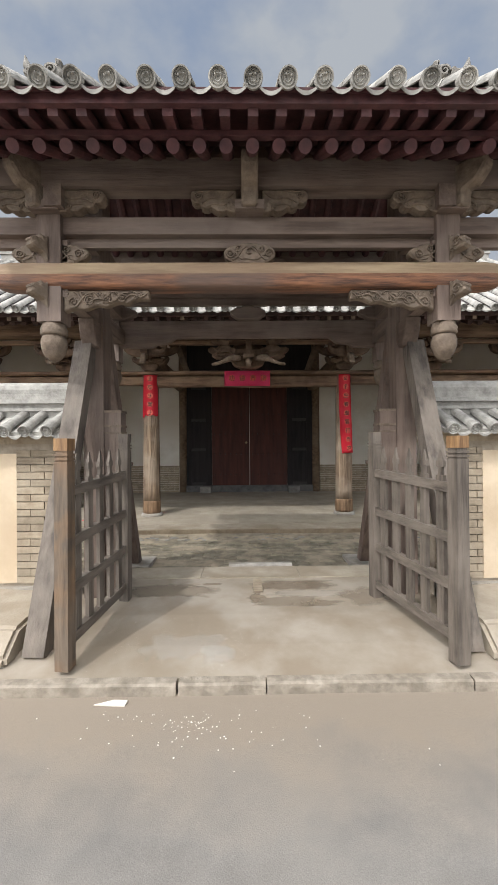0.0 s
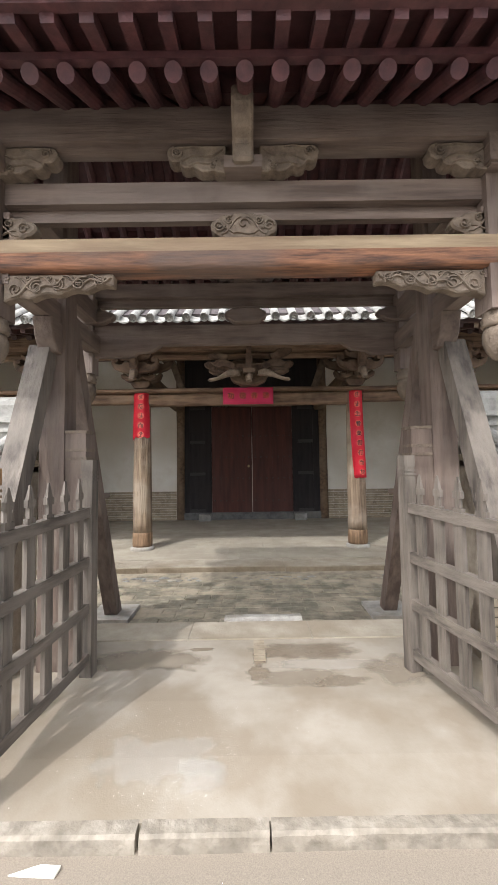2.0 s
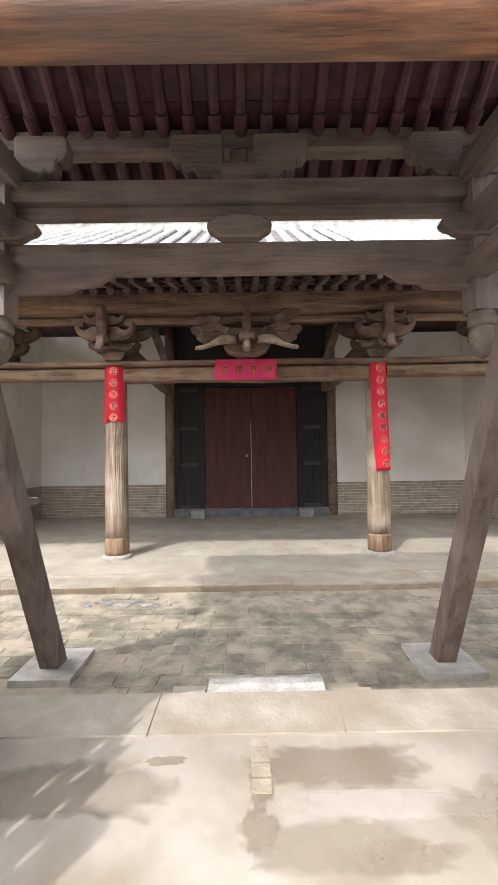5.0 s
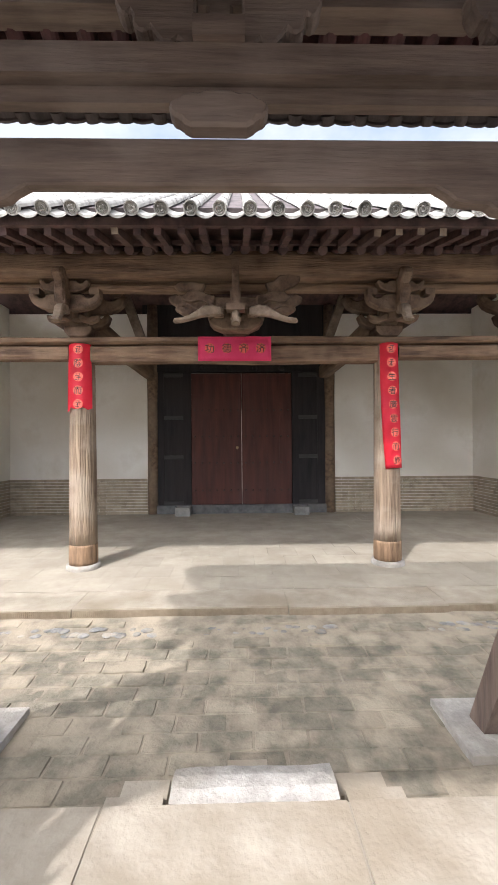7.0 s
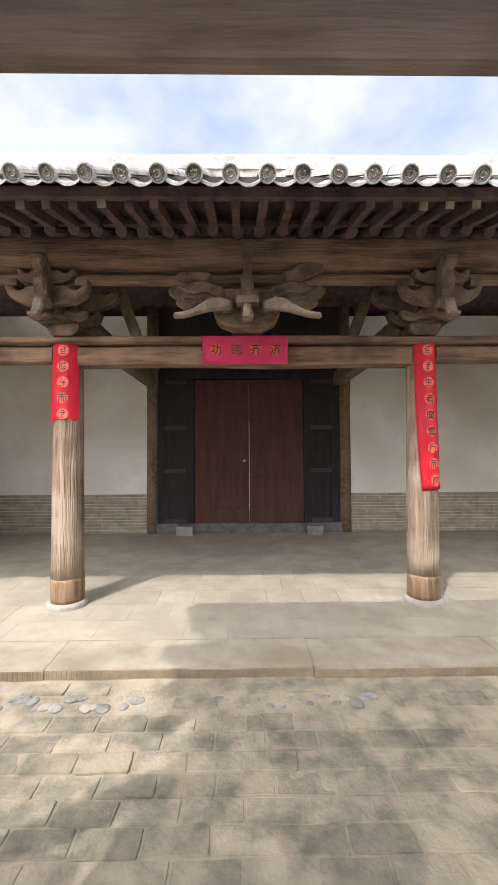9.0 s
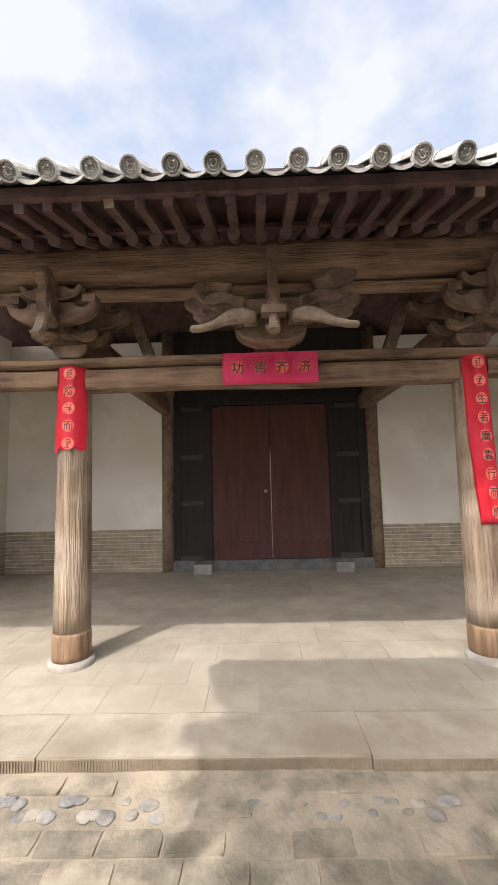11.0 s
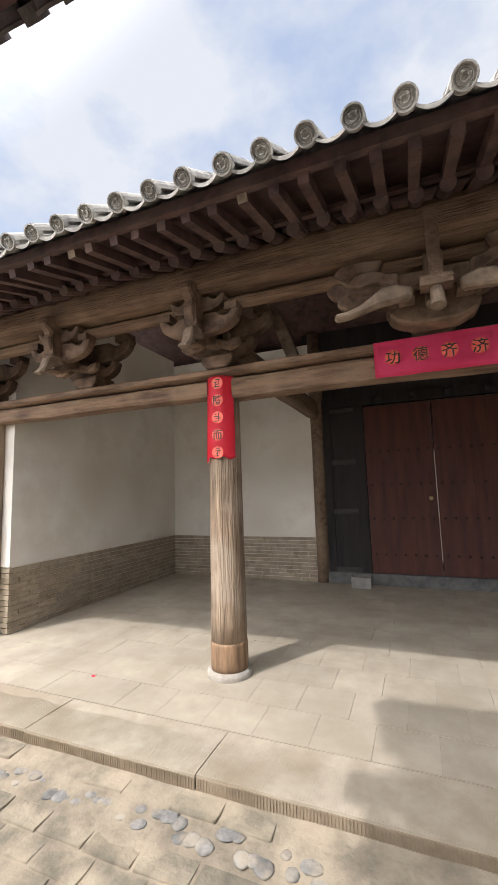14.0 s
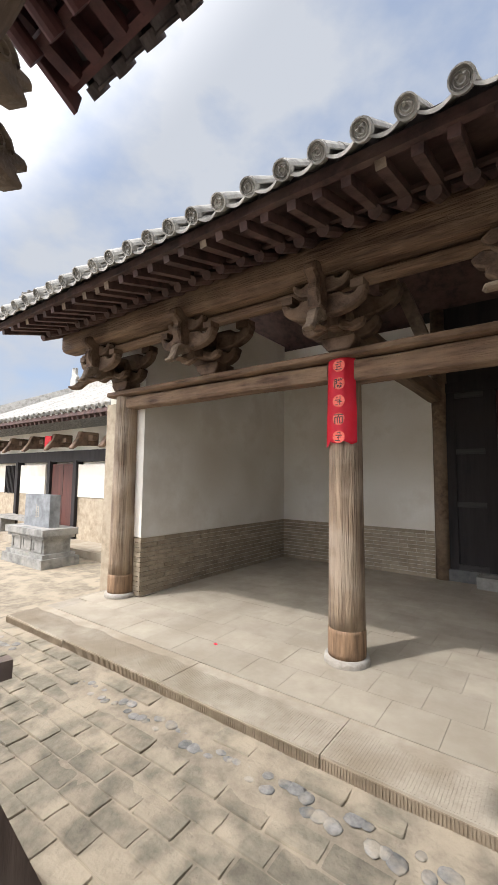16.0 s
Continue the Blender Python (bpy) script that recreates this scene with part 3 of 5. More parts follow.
        # wing brackets over the upper beam
        for cx, sides in ((XC, (-1, 1)), (-1.36, (-1, 1)), (1.46, (-1, 1))):
            part("bracket_block", box(cx - 0.10, cx + 0.10, y - (0.14 if f > 0 else 0.09), y + 0.05, (3.119 if f > 0 else 3.172), (3.185 if f > 0 else 3.25), 0.012), timber_x, g)
            for sd in sides:
                o = slab(wing_outline(sd * 0.09, sd * 0.41, wing_top, wing_low), 0.09, Matrix.Translation((cx, wy, 0)), 0.010)
                if f > 0:
                    o = join(o, spiral(cx + sd * 0.355, 3.225, 0.030, 1.6, wy - 0.047, 0.012, sd), spiral(cx + sd * 0.16, 3.151, 0.022, 1.4, wy - 0.047, 0.010, -sd),
                             ribbon(sweep(cx + sd * 0.11, 3.24, cx + sd * 0.33, 3.175, -0.016), wy - 0.046, 0.011, 0.018), ribbon(sweep(cx + sd * 0.14, 3.181, cx + sd * 0.29, 3.151, -0.010), wy - 0.046, 0.009, 0.014),
                             ribbon(sweep(cx + sd * 0.22, 3.252, cx + sd * 0.38, 3.254, 0.004), wy - 0.046, 0.008, 0.012))
                part("wing_bracket", o, carved if f > 0 else timber_x, g, "scroll-carved wing bracket")
            nose = slab([(0, 0), (0.16, 0.0), (0.16, 0.10), (0.24, 0.12), (0.31, 0.20), (0.31, 0.27), (0.22, 0.29), (0, 0.29)], 0.11, None, 0.014)
            turn = 0 if cx == XC else (32 if cx > 0 else -32)
            nose.transform(Matrix.Translation((cx, y - f * 0.02, 3.13)) @ Matrix.Rotation(radians((-90 if f > 0 else 90) + turn * f), 4, "Z"))
            part("beam_nose", nose, carved if f > 0 else timber_x, g, "projecting carved beam end")
        # carved panel below the main beam
        if f > 0:
            for s, x0 in ((-1, -1.265), (1, 1.365)):
                x1 = x0 - s * 0.60
                o = slab(wave_outline(x0, x1, 2.60, 2.455, 4), 0.07, Matrix.Translation((0, y, 0)), 0.008)
                for k in range(5):
                    xx = x0 - s * (0.07 + 0.115 * k)
                    o = join(o, spiral(xx, 2.565 - 0.05 * (1 - k / 5), 0.042 - 0.003 * k, 1.7, y - 0.036, 0.013, 1 if k % 2 else -1, k), spiral(xx + s * 0.05, 2.58, 0.016, 1.0, y - 0.036, 0.009, -1))
                for k in range(4):
                    xx = x0 - s * (0.05 + 0.13 * k)
                    low = 2.475 + 0.022 * k
                    o = join(o, ribbon(sweep(xx, low, xx - s * 0.15, 2.575, 0.016 * (1 if k % 2 else -1)), y - 0.036, 0.014, 0.018), ribbon(sweep(xx - s * 0.02, 2.585, xx - s * 0.12, low + 0.03, 0.010), y - 0.036, 0.011, 0.012))
                part("carved_panel", o, carved, g, "openwork scroll panel under the beam")
    # ridge and middle beams
    part("ridge_beam", box(-1.88, 1.98, GATE_Y - 0.09, GATE_Y + 0.09, 3.98, 4.16, 0.01), timber_x, g)
    return g


gate_frame()


def tube_mesh(name, r, length, mat, seg=8, cap=False):
    """Half-round cover tile along +y, apex up."""
    bm = bmesh.new()
    rings = []
    for y, k in ((0, 1.0), (length, 0.93)):
        ring = []
        for i in range(seg + 1):
            a = math.pi * i / seg
            ring.append(bm.verts.new((math.cos(a) * r * k, y, math.sin(a) * r * k)))
        for i in range(seg, -1, -1):
            a = math.pi * i / seg
            ring.append(bm.verts.new((math.cos(a) * r * 0.78 * k, y, math.sin(a) * r * 0.78 * k - 0.002)))
        rings.append(ring)
    n = len(rings[0])
    for i in range(n):
        bm.faces.new((rings[0][i], rings[0][(i + 1) % n], rings[1][(i + 1) % n], rings[1][i]))
    for rg in rings:
        for i in range(seg):
            bm.faces.new((rg[i], rg[i + 1], rg[n - 2 - i], rg[n - 1 - i]))
    return mesh_of(name, bm, mat, False)


def disc_mesh(name, r, mat):
    """The round eave end of a cover tile, facing -y, with a raised rim and a boss."""
    bm = lathe([(r * 0.2, 0.0), (r * 0.34, 0.012), (r * 0.42, 0.004), (r * 0.55, 0.004), (r * 0.62, 0.012), (r * 0.7, 0.004), (r * 0.82, 0.004), (r * 0.86, 0.02), (r, 0.02), (r, -0.03)], (0, 0, 0), 18)
    for k in (-1, 1):
        bm2 = lathe([(0.01, 0.0), (r * 0.12, 0.014), (r * 0.02, 0.018)], (k * r * 0.3, r * 0.25, 0), 6)
        bm = join(bm, bm2)
    bm.transform(Matrix.Rotation(radians(90), 4, "X"))
    return mesh_of(name, bm, mat, False)


def drip_mesh(name, w, mat):
    """The curved drip tile between two cover tiles."""
    bm = bmesh.new()
    n = 8
    rows = []
    for y, dz in ((0.0, 0.0), (0.012, 0.0)):
        top, low = [], []
        for i in range(n + 1):
            f = i / n * 2 - 1
            sag = -0.028 * (1 - f * f)
            lip = 0.012 + 0.008 * (1 - f * f)
            top.append(bm.verts.new((f * w / 2, y, sag)))
            low.append(bm.verts.new((f * w / 2, y - 0.006, sag - lip)))
        rows.append((top, low))
    (t0, l0), (t1, l1) = rows
    for i in range(n):
        bm.faces.new((t0[i], t0[i + 1], l0[i + 1], l0[i]))
        bm.faces.new((t1[i], l1[i], l1[i + 1], t1[i + 1]))
        bm.faces.new((t0[i], t1[i], t1[i + 1], t0[i + 1]))
        bm.faces.new((l0[i], l0[i + 1], l1[i + 1], l1[i]))
    back = [bm.verts.new((v.co.x, 0.35, v.co.z + 0.004)) for v in t1]
    for i in range(n):
        bm.faces.new((t1[i], back[i], back[i + 1], t1[i + 1]))
    return mesh_of(name, bm, mat, False)


def tiled_slope(roof, x0, x1, ye, ze, yr, zr, pitch, r, seg_len, near_rows, facing=1, wobble=0.006, clay=None):
    """Cover tiles, eave discs and drip tiles on one slope; ye, ze is the eave, yr, zr the ridge."""
    clay = clay or roof_tile
    run, rise = abs(yr - ye), zr - ze
    ang = math.atan2(rise, run)
    length = math.hypot(run, rise)
    rot = Matrix.Rotation(0 if facing > 0 else math.pi, 4, "Z") @ Matrix.Rotation(ang, 4, "X")
    tube = tube_mesh("cover_tile", r, seg_len + 0.02, clay)
    disc = disc_mesh("tile_end", r * 0.97, clay)
    drip = drip_mesh("drip_tile", pitch - r * 1.1, clay)
    count = int(round((x1 - x0) / pitch))
    n_seg = int(length / seg_len)
    rest = bmesh.new()
    for i in range(count + 1):
        x = x0 + i * pitch
        jit = random.uniform(-wobble, wobble)
        base = Matrix.Translation((x + jit, ye, ze)) @ rot
        piece("tile_end", disc, roof, base @ Matrix.Translation((0, -0.004, 0.0)) @ pose(0, 0, 0, random.uniform(-8, 2), random.uniform(-25, 25), random.uniform(-4, 4)))
        if i < count:
            piece("drip_tile", drip, roof, Matrix.Translation((x + pitch / 2, ye, ze)) @ rot @ Matrix.Translation((0, -0.012 + random.uniform(-0.006, 0.006), -0.022 + random.uniform(-0.004, 0.004))))
        for k in range(n_seg + 1):
            m = base @ Matrix.Translation((random.uniform(-0.003, 0.003), k * seg_len, random.uniform(-0.002, 0.003)))
            if k < near_rows:
                piece("cover_tile", tube, roof, m)
            else:
                t = bmesh.new()
                t.from_mesh(tube)
                t.transform(m)
                rest = join(rest, t)
    if len(rest.verts):
        ob = part("upper_cover_tiles", rest, roof_tile, roof)
        ob["kind"] = "stuff"
    else:
        rest.free()
    # underlay with a gentle trough between rows
    th = 0.05
    sl = box(x0 - 0.08, x1 + 0.08, 0.22, length, -th, -0.012)
    sl.transform(Matrix.Translation((0, ye, ze)) @ rot)
    if facing < 0:
        sl.transform(Matrix.Translation((x0 + x1, 0, 0)) @ Matrix.Diagonal((1, 1, 1, 1)))
    part("tile_bed", sl, roof_dark, roof)


def ridge(roof, x0, x1, y, z, h, w, mat=None):
    bm = join(box(x0, x1, y - w / 2, y + w / 2, z - 0.12, z + h * 0.8, 0.01), box(x0 - 0.02, x1 + 0.02, y - w * 0.65, y + w * 0.65, z + h * 0.30, z + h * 0.42, 0.01), rod((x0 - 0.02, y, z + h * 0.82), (x1 + 0.02, y, z + h * 0.82), w * 0.5, None, 12))
    part("ridge_cap", bm, mat or roof_tile, roof)


def beast(roof, x, y, z, s, size=0.42):
    """A ridge-end ornament: curled tail, snout and fins, kept plain."""
    o = [(-0.34, 0), (0.30, 0), (0.36, 0.20), (0.30, 0.34), (0.40, 0.52), (0.36, 0.80), (0.24, 0.55), (0.12, 0.50), (0.02, 0.58), (-0.08, 0.50), (-0.20, 0.62), (-0.32, 0.58), (-0.28, 0.72), (-0.46, 0.66), (-0.40, 0.50), (-0.50, 0.38), (-0.36, 0.28)]
    bm = join(slab([(a * size, b * size) for a, b in o], 0.14, None, 0.03), spiral(-0.24 * size, 0.38 * size, 0.13 * size, 1.5, -0.07, 0.035), spiral(0.06 * size, 0.24 * size, 0.16 * size, 1.6, -0.07, 0.035), spiral(0.24 * size, 0.36 * size, 0.09 * size, 1.4, -0.07, 0.03, -1))
    bm.transform(Matrix.Translation((x, y, z)) @ Matrix.Diagonal((s, 1, 1, 1)))
    part("ridge_ornament", bm, old_clay, roof)


GX0, GX1 = -1.836, 1.964


def gate_roof():
    roof = thing("gate_roof", "grey clay tile roof over red-brown rafters", "roof")
    EY, EZ, RY, RZ = 2.17, 3.45, GATE_Y, 4.38
    for f in (1, -1):
        ye = EY if f > 0 else 7.2 - EY
        # rear slope: eave shade is put into the tile colour, same clay as in front
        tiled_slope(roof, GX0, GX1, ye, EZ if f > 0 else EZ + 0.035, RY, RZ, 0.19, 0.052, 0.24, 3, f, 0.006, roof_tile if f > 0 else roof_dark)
        m = Matrix.Translation((0, 0, 0)) if f > 0 else Matrix.Translation((0, 7.20, 0.095)) @ Matrix.Diagonal((1, -1, 1, 1))

        def put(name, bm, label=""):
            bm.transform(m)
            part(name, bm, red_rafter, roof, label)
        put("eave_board", bar((GX0 - 0.08, 2.25, 3.392), (GX1 + 0.08, 2.25, 3.392), 0.04, 0.055, 0.006))
        put("rafter_batten", box(GX0 - 0.08, GX1 + 0.08, 2.425, 2.465, 3.335, 3.37, 0.004))
        # soffit boards over the rafters
        put("soffit", join(bar(((GX0 + GX1) / 2, 2.21, 3.425), ((GX0 + GX1) / 2, 2.86, 3.60), GX1 - GX0 + 0.16, 0.02, 0), bar(((GX0 + GX1) / 2, 2.86, 3.60), ((GX0 + GX1) / 2, GATE_Y, 4.22), GX1 - GX0 + 0.16, 0.02, 0)))
        n = 25
        for i in range(n):
            x = GX0 + (GX1 - GX0) * i / (n - 1)
            put("flying_rafter", bar((x, 2.265, 3.358), (x, 2.80, 3.50), 0.058, 0.062, 0.005))
            put("round_rafter", rod((x, 2.44, 3.285), (x, 2.86, 3.52), 0.040, 0.040, 12))
            put("upper_rafter", rod((x, 2.80, 3.50), (x, GATE_Y - 0.02, 4.16), 0.036, 0.036, 8))
    ridge(roof, GX0 - 0.05, GX1 + 0.05, GATE_Y, RZ, 0.22, 0.14)
    beast(roof, GX0 + 0.10, GATE_Y, RZ + 0.21, -1, 0.40)
    beast(roof, GX1 - 0.10, GATE_Y, RZ + 0.21, 1, 0.40)
    # gable boards at both ends
    for x in (GX0 - 0.09, GX1 + 0.07):
        b = slab([(2.22, 3.36), (2.2, 3.45), (GATE_Y, 4.36), (5.0, 3.46), (4.98, 3.37), (GATE_Y, 4.14)], 0.03, None, 0.004)
        b.transform(Matrix.Translation((x, 0, 0)) @ Matrix(((0, 1, 0, 0), (1, 0, 0, 0), (0, 0, 1, 0), (0, 0, 0, 1))))
        part("gable_board", b, red_rafter, roof)
    return roof


gate_roof()


def gate_leaf(name, foot, hinge, label, worn):
    """A low picket leaf standing open: two posts, four rails, pointed pickets."""
    g = thing(name, label, "gate leaf", "open picket leaves", (hinge[0], hinge[1], 0))
    a, b = Vector((foot[0], foot[1], 0)) - Vector((hinge[0], hinge[1], 0)), Vector((0, 0, 0))
    for p, w, z0, z1, mat, nm in ((a, 0.088, 0.125, 1.545, worn, "outer_post"), (b, 0.08, apron_z(hinge[1]) - 0.005, 1.60, grey_z, "hinge_post")):
        d = (b - a).normalized()
        ang = math.atan2(d.y, d.x)
        bm = join(box(-w / 2, w / 2, -w / 2, w / 2, z0, z1 - 0.14, 0.008), box(-w * 0.44, w * 0.44, -w * 0.44, w * 0.44, z1 - 0.15, z1 - 0.07, 0.01),
                  box(-w * 0.53, w * 0.53, -w * 0.53, w * 0.53, z1 - 0.132, z1 - 0.12, 0.004), box(-w * 0.53, w * 0.53, -w * 0.53, w * 0.53, z1 - 0.105, z1 - 0.093, 0.004), box(-w * 0.5, w * 0.5, -w * 0.5, w * 0.5, z1 - 0.075, z1, 0.022))
        bm.transform(Matrix.Translation(p) @ Matrix.Rotation(ang, 4, "Z"))
        po = part(nm, bm, mat, g)
        if nm == "outer_post":
            cap = box(-w * 0.51, w * 0.51, -w * 0.51, w * 0.51, z1 - 0.073, z1 + 0.002, 0.022)
            cap.transform(Matrix.Translation(p) @ Matrix.Rotation(ang, 4, "Z"))
            part("post_head", cap, orange_head, po, "worn orange head")
    d = b - a
    for z in (0.30, 0.615, 0.915, 1.235):
        part("rail", bar(a + d * 0.03 + Vector((0, 0, z - 0.02)), b - d * 0.03 + Vector((0, 0, z + 0.02)), 0.05, 0.065, 0.005), grey_y, g)
    for i in range(5):
        f = (i + 0.9) / 5.7
        p = a + d * f
        zt = 1.43 + 0.03 * f
        bm = join(bar(p + Vector((0, 0, 0.30)), p + Vector((0, 0, 1.29)), 0.026, 0.068, 0.004, (d.x, d.y, 0)), bar(p + Vector((0, 0, 1.28)), p + Vector((0, 0, 1.36)), 0.022, 0.034, 0.003, (d.x, d.y, 0)),
                  bar(p + Vector((0, 0, 1.345)), p + Vector((0, 0, 1.385)), 0.024, 0.062, 0.006, (d.x, d.y, 0)), bar(p + Vector((0, 0, 1.38)), p + Vector((0, 0, zt + 0.02)), 0.022, 0.05, 0.002, (d.x, d.y, 0), 0.25))
        part("picket", bm, grey_z, g)
    return g


gate_leaf("gate_leaf", (-1.115, 2.56), (-1.01, 3.49), "grey weathered picket gate leaf with orange worn post, standing open", honey_z)
gate_leaf("gate_leaf", (1.345, 2.57), (1.115, 3.49), "grey weathered picket gate leaf standing open", grey_z)


# ---- yard wall on both sides of the gate ----
def yard_wall(name, x0, x1, pier0, pier1):
    lo, hi = min(x0, x1), max(x0, x1)
    w = thing(name, "ochre plastered yard wall with grey brick edge and tile coping", "", "")
    w["kind"] = "structure"
    part("wall_core", box(lo, hi, 3.47, 3.77, 0.10, 1.56), mortar, w)
    part("plaster_panel", box(min(pier0, x0), max(x0, pier0), 3.452, 3.50, 0.36, 1.44, 0.01), ochre, w, "peeling ochre plaster")
    part("foot_course", box(lo, hi, 3.40, 3.50, 0.12, 0.33, 0.015), pale_stone, w)
    # coping
    part("eave_course", join(box(lo, hi, 3.42, 3.82, 1.52, 1.57, 0.006), box(lo, hi, 3.37, 3.87, 1.572, 1.61, 0.006)), brick_grey, w)
    bm = join(box(lo, hi, 3.55, 3.69, 1.72, 1.995, 0.008), box(lo, hi, 3.52, 3.72, 1.80, 1.825, 0.006), box(lo, hi, 3.51, 3.73, 1.865, 1.90, 0.008), rod((lo, 3.62, 1.98), (hi, 3.62, 1.98), 0.075, None, 14))
    part("ridge_cap", bm, roof_tile, w)
    ang = math.atan2(0.15, 0.30)
    tube = tube_mesh("cover_tile", 0.047, 0.34, roof_tile)
    disc = disc_mesh("tile_end", 0.05, roof_tile)
    drip = drip_mesh("drip_tile", 0.11, roof_tile)
    n = int((hi - lo) / 0.17)
    for i in range(n):
        x = (hi - 0.06 - i * 0.17) if x0 < 0 else (lo + 0.06 + i * 0.17)
        b = Matrix.Translation((x + random.uniform(-0.008, 0.008), 3.27, 1.625)) @ Matrix.Rotation(ang, 4, "X") @ Matrix.Rotation(radians(random.uniform(-3, 3)), 4, "Z")
        piece("cover_tile", tube, w, b)
        piece("tile_end", disc, w, b)
        piece("drip_tile", drip, w, Matrix.Translation((x + 0.085, 3.26, 1.60)) @ Matrix.Rotation(ang, 4, "X"))
    sl = bar(((lo + hi) / 2, 3.29, 1.60), ((lo + hi) / 2, 3.62, 1.765), hi - lo, 0.03, 0)
    part("tile_bed", join(sl, bar(((lo + hi) / 2, 3.95, 1.60), ((lo + hi) / 2, 3.62, 1.765), hi - lo, 0.03, 0)), roof_tile, w)
    bl, bh = 0.235, 0.062
    me = mesh_of("brick", box(0, bl - 0.008, 0, 0.03, 0, bh - 0.008, 0.003), brick_grey)
    p0, p1 = min(pier0, pier1), max(pier0, pier1)
    for j in range(18):
        z = 0.36 + j * bh
        x, first = p0, j % 2
        while x < p1 - 0.02:
            ln = min(bl / 2 if first else bl, p1 - x)
            first = 0
            piece("brick", me, w, Matrix.Translation((x, 3.449, z)) @ Matrix.Diagonal((ln / bl, 1, 1, 1)))
            x += ln
    return w


yard_wall("wall_south_left", -9.0, -1.50, -1.90, -1.50)
yard_wall("wall_south_right", 9.0, 1.62, 2.02, 1.62)

# stone sill at the back of the ramp
sill = tagged(thing("ramp_sill", "tan stone slabs edging the concrete ramp", "kerb"), "", "", "", "structure")
for a, b in ((-4.0, -2.2), (-2.19, -0.43), (-0.42, 0.525), (0.535, 2.4), (2.41, 4.0)):
    part("sill_slab", box(a, b, 3.96, 4.304, 0.10, 0.2255, 0.012), edge_stone, sill)
def soft(m, ragged=0.9, depth=1.0):
    """Lets a stain thin out unevenly towards its rim (its 'cover' falls from 1 to 0)."""
    n, l = m.node_tree.nodes, m.node_tree.links
    bs, out = n["Principled BSDF"], n["Material Output"]
    at = n.new("ShaderNodeAttribute")
    at.attribute_name = "cover"
    nz = n.new("ShaderNodeTexNoise")
    nz.inputs["Scale"].default_value, nz.inputs["Detail"].default_value = 9.0, 7
    geo = n.new("ShaderNodeNewGeometry")
    l.new(geo.outputs["Position"], nz.inputs["Vector"])
    ad = n.new("ShaderNodeMath")
    ad.operation, ad.inputs[1].default_value = "MULTIPLY_ADD", ragged
    l.new(nz.outputs["Fac"], ad.inputs[0])
    l.new(at.outputs["Fac"], ad.inputs[2])
    mr = n.new("ShaderNodeMapRange")
    mr.inputs["From Min"].default_value, mr.inputs["From Max"].default_value = 0.5 * ragged + 0.12, 0.5 * ragged + 0.55
    mr.inputs["To Max"].default_value = depth
    l.new(ad.outputs[0], mr.inputs["Value"])
    tr, mx = n.new("ShaderNodeBsdfTransparent"), n.new("ShaderNodeMixShader")
    l.new(mr.outputs["Result"], mx.inputs[0])
    l.new(tr.outputs[0], mx.inputs[1])
    l.new(bs.outputs[0], mx.inputs[2])
    l.new(mx.outputs[0], out.inputs["Surface"])
    return m


for stain in (damp, damp_light, pale_cement):
    soft(stain, 1.1, 0.6)
lime = soft(material("lime_splash", (0.38, 0.36, 0.32), (0.52, 0.50, 0.46), scale=14, rough=0.9, bump=0.1), 2.4, 0.28)
mud = soft(material("dried_mud", (0.19, 0.145, 0.098), (0.29, 0.235, 0.17), scale=6, rough=0.85, bump=0.2), 1.3, 0.8)


def patch(name, cx, cy, rx, ry, mat, label, seed):
    """A thin stain with a ragged outline lying on the ramp."""
    bm = bmesh.new()
    n, rings = 40, []
    for j, k in enumerate((0.05, 0.45, 0.8, 1.15)):
        ring = []
        for i in range(n):
            a = 6.2832 * i / n
            c, sn = math.cos(a), math.sin(a)
            q = k * (1 + 0.38 * noise.noise((c * 1.6, sn * 1.6, seed)) + 0.2 * noise.noise((c * 5, sn * 5, seed)))
            x, y = cx + math.copysign(abs(c) ** 0.75, c) * rx * q, cy + math.copysign(abs(sn) ** 0.75, sn) * ry * q
            ring.append(bm.verts.new((x, y, apron_z(y) + 0.0025 + 0.0008 * (seed % 4))))
        rings.append(ring)
    bm.faces.new(rings[0])
    for p, q in zip(rings, rings[1:]):
        for i in range(n):
            bm.faces.new((p[i], p[(i + 1) % n], q[(i + 1) % n], q[i]))
    ob = tagged(part(name, bm, mat), label, "stain", "", "structure")
    cover = ob.data.attributes.new("cover", "FLOAT", "POINT")
    cover.data.foreach_set("value", [v for v in (1.0, 0.9, 0.5, 0.0) for i in range(n)])
    ob.visible_shadow = False


patch("damp_stain", 0.46, 3.76, 0.38, 0.12, damp, "damp tan stain on the concrete ramp", 1.0)
patch("damp_stain", 0.62, 3.37, 0.17, 0.06, damp, "damp tan stain on the concrete ramp", 2.0)
patch("damp_stain", 0.34, 3.42, 0.30, 0.09, damp_light, "faint damp stain on the concrete ramp", 3.0)
patch("damp_stain", -0.70, 3.66, 0.40, 0.16, damp_light, "faint damp stain on the concrete ramp", 4.0)
patch("damp_stain", 1.02, 3.50, 0.22, 0.16, damp_light, "faint damp stain on the concrete ramp", 6.0)
patch("mud_stain", 0.115, 3.66, 0.05, 0.10, mud, "dark dried mud mark on the concrete ramp", 7.0)
patch("mud_stain", 0.105, 3.47, 0.06, 0.09, mud, "dark dried mud mark on the concrete ramp", 9.0)
patch("mud_stain", -0.30, 3.80, 0.09, 0.025, mud, "dark dried mud mark on the concrete ramp", 10.0)
patch("pale_patch", 0.62, 3.57, 0.48, 0.065, pale_cement, "pale cement smear on the concrete ramp", 5.0)
patch("lime_splash", -0.42, 2.80, 0.34, 0.13, lime, "white powdery splash on the concrete ramp", 8.0)
